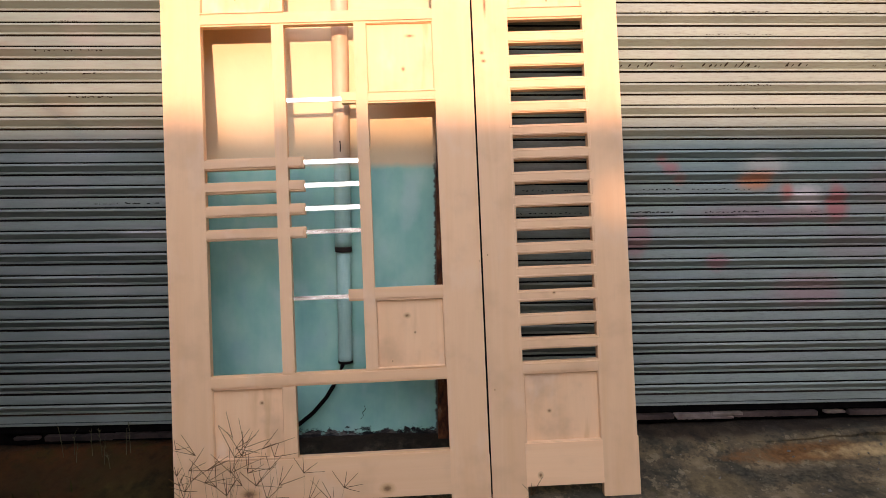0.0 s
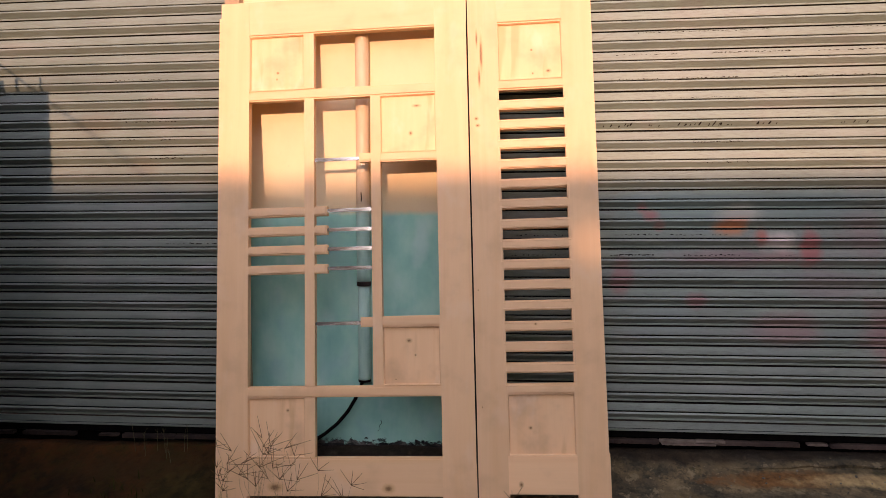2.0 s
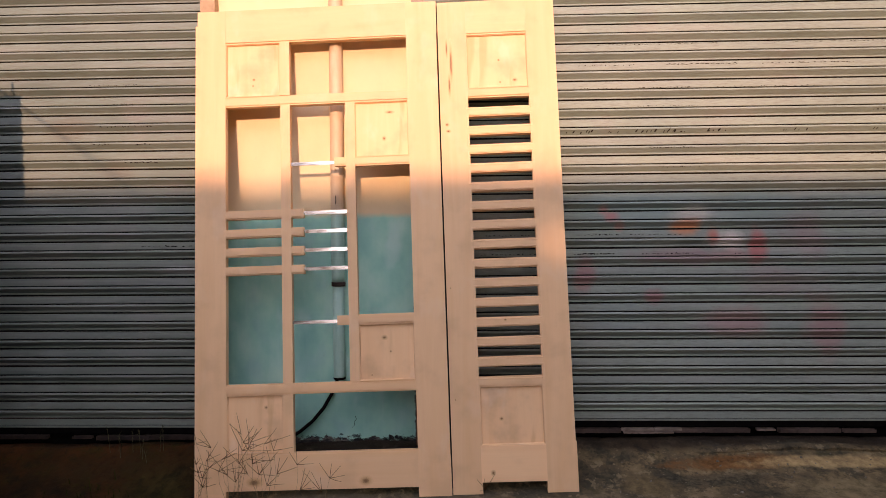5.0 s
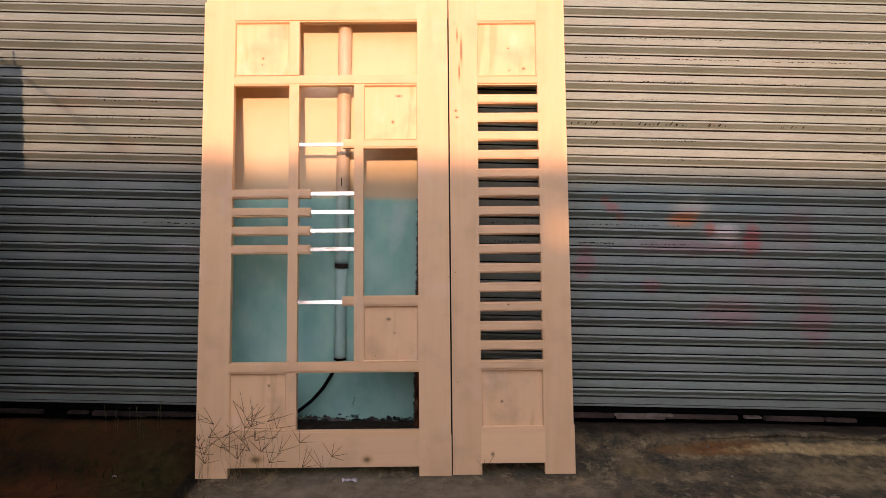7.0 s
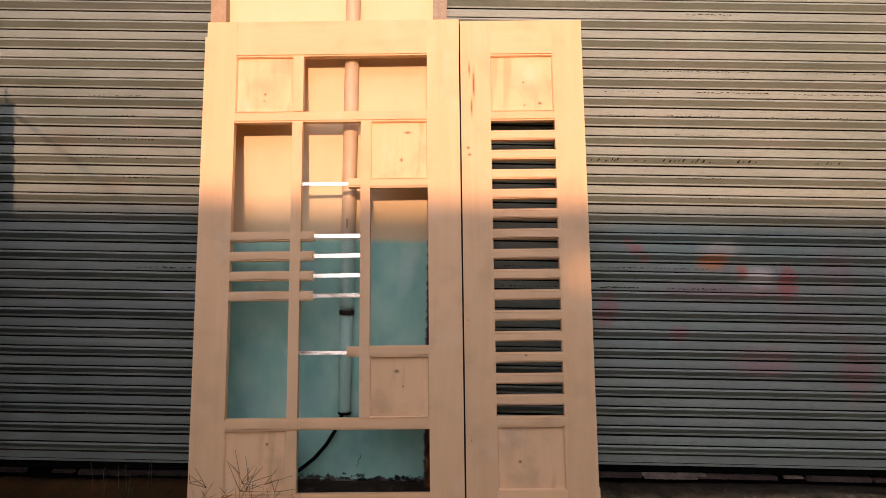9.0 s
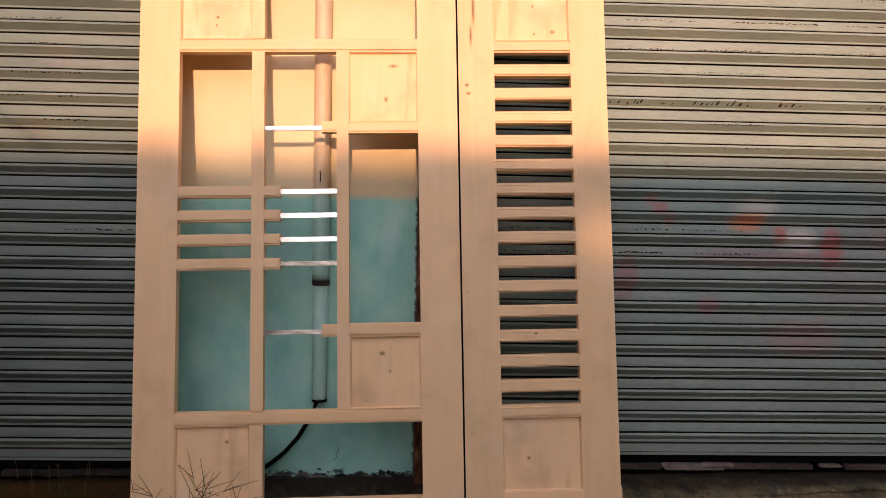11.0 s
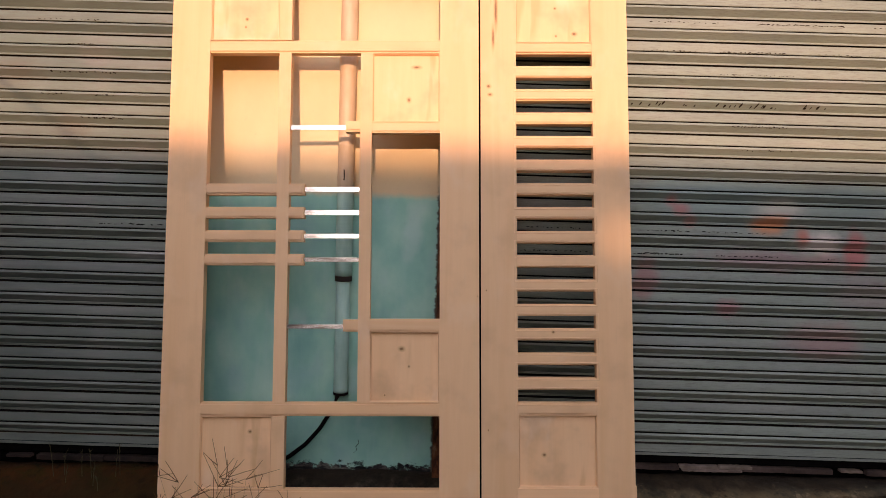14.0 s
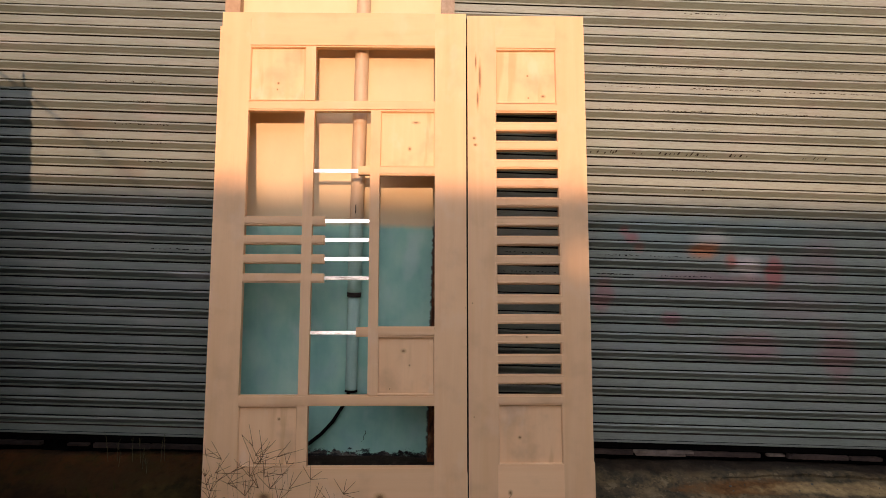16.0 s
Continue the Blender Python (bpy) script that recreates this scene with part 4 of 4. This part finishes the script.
def feathery(label, seed, spots):
    """Upright pale-green stalks with short side sprigs near the top: (x, y, height)."""
    rnd = random.Random(seed)
    t = thing("pale_weed", label, "weed", "weeds at the shutter foot")
    for x, y, tall in spots:
        z = height(x, y) - 0.003
        sway = rnd.uniform(-0.012, 0.012)
        stalk = part("stalk", tube(bmesh.new(), [(x, y, z), (x + sway * 0.4, y, z + tall * 0.55), (x + sway, y, z + tall)], 0.0012, 5, 0.5), M_PALE, t)
        bm = bmesh.new()
        for _ in range(9):
            q = rnd.uniform(0.45, 1.0)
            p = Vector((x + sway * q, y, z + tall * q))
            tube(bm, [p, p + Vector((rnd.uniform(-0.012, 0.012), rnd.uniform(-0.01, 0.01), rnd.uniform(0.004, 0.024)))], 0.0006, 4, 0.5)
        part("sprig", bm, M_PALE, stalk)
    return t


feathery("thin feathery green weed stalks at the shutter foot", 31, [(-1.10, 2.455, 0.125), (-1.06, 2.46, 0.09), (-0.99, 2.455, 0.10), (-0.95, 2.45, 0.12), (-0.93, 2.42, 0.10), (-0.86, 2.455, 0.11), (-0.845, 2.46, 0.13), (-0.90, 2.40, 0.07), (-1.04, 2.43, 0.07)])


def tuft(seed, cx, cy, count, tall):
    rnd = random.Random(seed)
    bm = bmesh.new()
    for _ in range(count):
        x, y = cx + rnd.gauss(0, 0.09), cy + rnd.gauss(0, 0.05)
        z = height(x, y) - 0.003
        h, a = tall * rnd.uniform(0.4, 1.1), rnd.uniform(0, 6.28)
        w = Vector((math.cos(a + 1.57), math.sin(a + 1.57), 0)) * 0.0022
        lean = Vector((math.cos(a), math.sin(a), 0)) * h * rnd.uniform(0.2, 0.7)
        p0, p1, p2 = Vector((x, y, z)), Vector((x, y, z + h * 0.6)) + lean * 0.4, Vector((x, y, z + h)) + lean
        v = [bm.verts.new(q) for q in (p0 - w, p0 + w, p1 + w * 0.8, p1 - w * 0.8, p2)]
        bm.faces.new(v[:4])
        bm.faces.new((v[3], v[2], v[4]))
    o = part("grass_tuft", bm, M_LEAF)
    return tagged(o, "low green grass growing from the dark earth", "grass", kind="stuff")


for k, (gx, gy, gn, gh) in enumerate(((-0.68, 1.86, 60, 0.07), (-0.95, 1.80, 70, 0.06), (-1.35, 1.85, 60, 0.06), (-1.08, 2.22, 40, 0.05), (-0.72, 2.12, 30, 0.05), (-1.6, 2.1, 40, 0.05))):
    tuft(40 + k, gx, gy, gn, gh)


def pebbles():
    rnd = random.Random(77)
    bm = bmesh.new()
    for _ in range(110):
        x, y = rnd.uniform(0.9, 2.9), 2.38 - abs(rnd.gauss(0, 0.28))
        if y < 1.3 or (x < 1.15 and y > 2.0):
            continue
        r = rnd.choice((0.002, 0.003, 0.003, 0.004, 0.0055)) * rnd.uniform(0.7, 1.3)
        bmesh.ops.create_icosphere(bm, subdivisions=1, radius=r, matrix=Matrix.Translation((x, y, height(x, y) + r * 0.25)) @ pose(0, 0, 0, rnd.uniform(0, 360), rnd.uniform(0, 360), 0) @ Matrix.Diagonal((1.3, 0.9, 0.65, 1)))
    return bm




def ledge():
    """A thin worn topping on the concrete with a ragged broken front edge."""
    bm = bmesh.new()
    rows = []
    for i in range(121):
        x = 1.55 + 0.02 * i
        fade = min(1.0, i / 20)
        front = 2.392 - 0.012 * noise.noise(Vector((x * 3.1, 0.4, 5))) - 0.007 * noise.noise(Vector((x * 17, 2.0, 5))) - 0.004 * noise.noise(Vector((x * 47, 7.0, 5)))
        lift = 0.017 * fade * (0.8 + 0.5 * noise.noise(Vector((x * 9, 3, 1))))
        rows.append([bm.verts.new((x, front + 0.008, height(x, front) - 0.010)), bm.verts.new((x, front, height(x, front) + lift)),
                     bm.verts.new((x, front + 0.035, height(x, front + 0.035) + lift * 0.9)), bm.verts.new((x, 2.475, height(x, 2.475) - 0.004))])
    for p, q in zip(rows, rows[1:]):
        for k in range(3):
            bm.faces.new((p[k], q[k], q[k + 1], p[k + 1]))
    return bm


topping = part("concrete_topping", ledge(), M_GROUND, ground, "thin broken concrete topping with a ragged edge")
peb = part("gravel", pebbles(), M_STONE)
tagged(peb, "small grey stones strewn on worn concrete", "gravel", kind="stuff")


def litter(name, x, y, w, d, seed, material, label, category):
    """A crumpled scrap lying on the ground."""
    rnd = random.Random(seed)
    bm = bmesh.new()
    n = 7
    g = [[bm.verts.new((w * (i / (n - 1) - 0.5), d * (j / (n - 1) - 0.5), 0.006 + rnd.uniform(-0.005, 0.008))) for i in range(n)] for j in range(n)]
    for j in range(n - 1):
        for i in range(n - 1):
            bm.faces.new((g[j][i], g[j][i + 1], g[j + 1][i + 1], g[j + 1][i]))
    bmesh.ops.solidify(bm, geom=bm.faces[:], thickness=0.0008)
    o = part(name, bm, material, at=pose(x, y, height(x, y), 0, 0, rnd.uniform(-15, 15)))
    return tagged(o, label, category)


M_WRAP, _n, _l, _b = shader("clear_wrapper", 0.12, 0.0, 0.8)
_b.inputs["Base Color"].default_value = (0.55, 0.56, 0.55, 1)
_b.inputs["Metallic"].default_value = 0.5
litter("plastic_wrapper", 0.10, 2.075, 0.062, 0.022, 3, M_WRAP, "small crumpled shiny plastic wrapper on the ground", "litter")
M_SCRAP = plain("white_scrap", (0.5, 0.48, 0.42), (0.6, 0.58, 0.52), 30)
for k, (x, y) in enumerate(((-0.93, 2.17),)):
    litter("paper_scrap", x, y, 0.014, 0.010, 60 + k, M_SCRAP, "tiny pale scrap lying on dark earth", "litter")

# ---------- set up unseen behind the camera to shade the wall ----------
# wall height follows the shadow edge; slot and tall blocks are added to shape light
EDGE_Y = -15.0
EDGE_Z = 1.322 + (SHUTTER_Y - EDGE_Y) * SUN_SLOPE
hole_x, hole_z = 1.0 - SUN_SIDE * (2.28 - EDGE_Y), 1.085 + (2.28 - EDGE_Y) * SUN_SLOPE
bm = bmesh.new()
for x0, x1, z0, z1 in ((-40, hole_x - 0.027, -0.6, EDGE_Z), (hole_x + 0.027, 40, -0.6, EDGE_Z), (hole_x - 0.027, hole_x + 0.027, -0.6, hole_z - 0.08), (hole_x - 0.027, hole_x + 0.027, hole_z + 0.08, EDGE_Z)):
    box(bm, x0, x1, EDGE_Y - 0.2, EDGE_Y, z0, z1)
box(bm, -40, -4.7, EDGE_Y - 6, EDGE_Y - 0.21, -0.6, 9.3)
box(bm, 3.9, 40, EDGE_Y - 6, EDGE_Y - 0.21, -0.6, 9.3)
w = part("wall_south", bm, M_PLASTER)
tagged(w, "unseen wall set by the shadow edge, tall blocks added against low sky", "wall", kind="structure")

# added side walls, out of view, that hold back low sky from the sides
for nm, x0, x1, z1 in (("wall_side_west", -2.8, -2.6, 3.3), ("wall_side_east", 3.5, 3.7, 4.2)):
    w = part(nm, box(bmesh.new(), x0, x1, EDGE_Y + 0.01, WALL_Y - 0.05, -0.6, z1), M_PLASTER)
    tagged(w, "unseen grey side wall added to block low side sky", "wall", kind="structure")

COL_Y = 1.75
cx = -1.49 - SUN_SIDE * (SHUTTER_Y - COL_Y)
cz = 1.765 + SUN_SLOPE * (SHUTTER_Y - COL_Y)
column = thing("sky_blocking_stub", "unseen concrete stub with starter bars, known by its shadow, lengthened to block sky", "wall stub")
bm = bmesh.new()
# end placed from its shadow; the 2.6 m length is added to block sky
box(bm, cx - 0.45, cx, COL_Y - 2.6, COL_Y, -0.3, cz, 0.004)
part("shaft", bm, M_CONC, column)
for dx, tall, r in ((-0.035, 0.075, 0.005), (-0.155, 0.07, 0.008), (-0.26, 0.17, 0.009), (-0.235, 0.06, 0.017), (-0.40, 0.1, 0.008)):
    bm = bmesh.new()
    tube(bm, [(cx + dx, COL_Y - 0.07, cz - 0.01), (cx + dx + 0.004, COL_Y - 0.07, cz + tall * 0.6), (cx + dx - 0.002, COL_Y - 0.07, cz + tall)], r, 8)
    part("starter_bar", bm, M_DARK_IRON, column, "rusty bent reinforcing bar")
strung = part("wire", tube(bmesh.new(), [(cx - 0.26, COL_Y - 0.07, cz + 0.16), (-1.34, 0.5, 2.106), (-0.63, -3.0, 2.447), (1.82, EDGE_Y - 0.02, 3.62)], 0.005, 6), M_BLACK)
tagged(strung, "thin black wire strung from a starter bar across the yard", "wire")
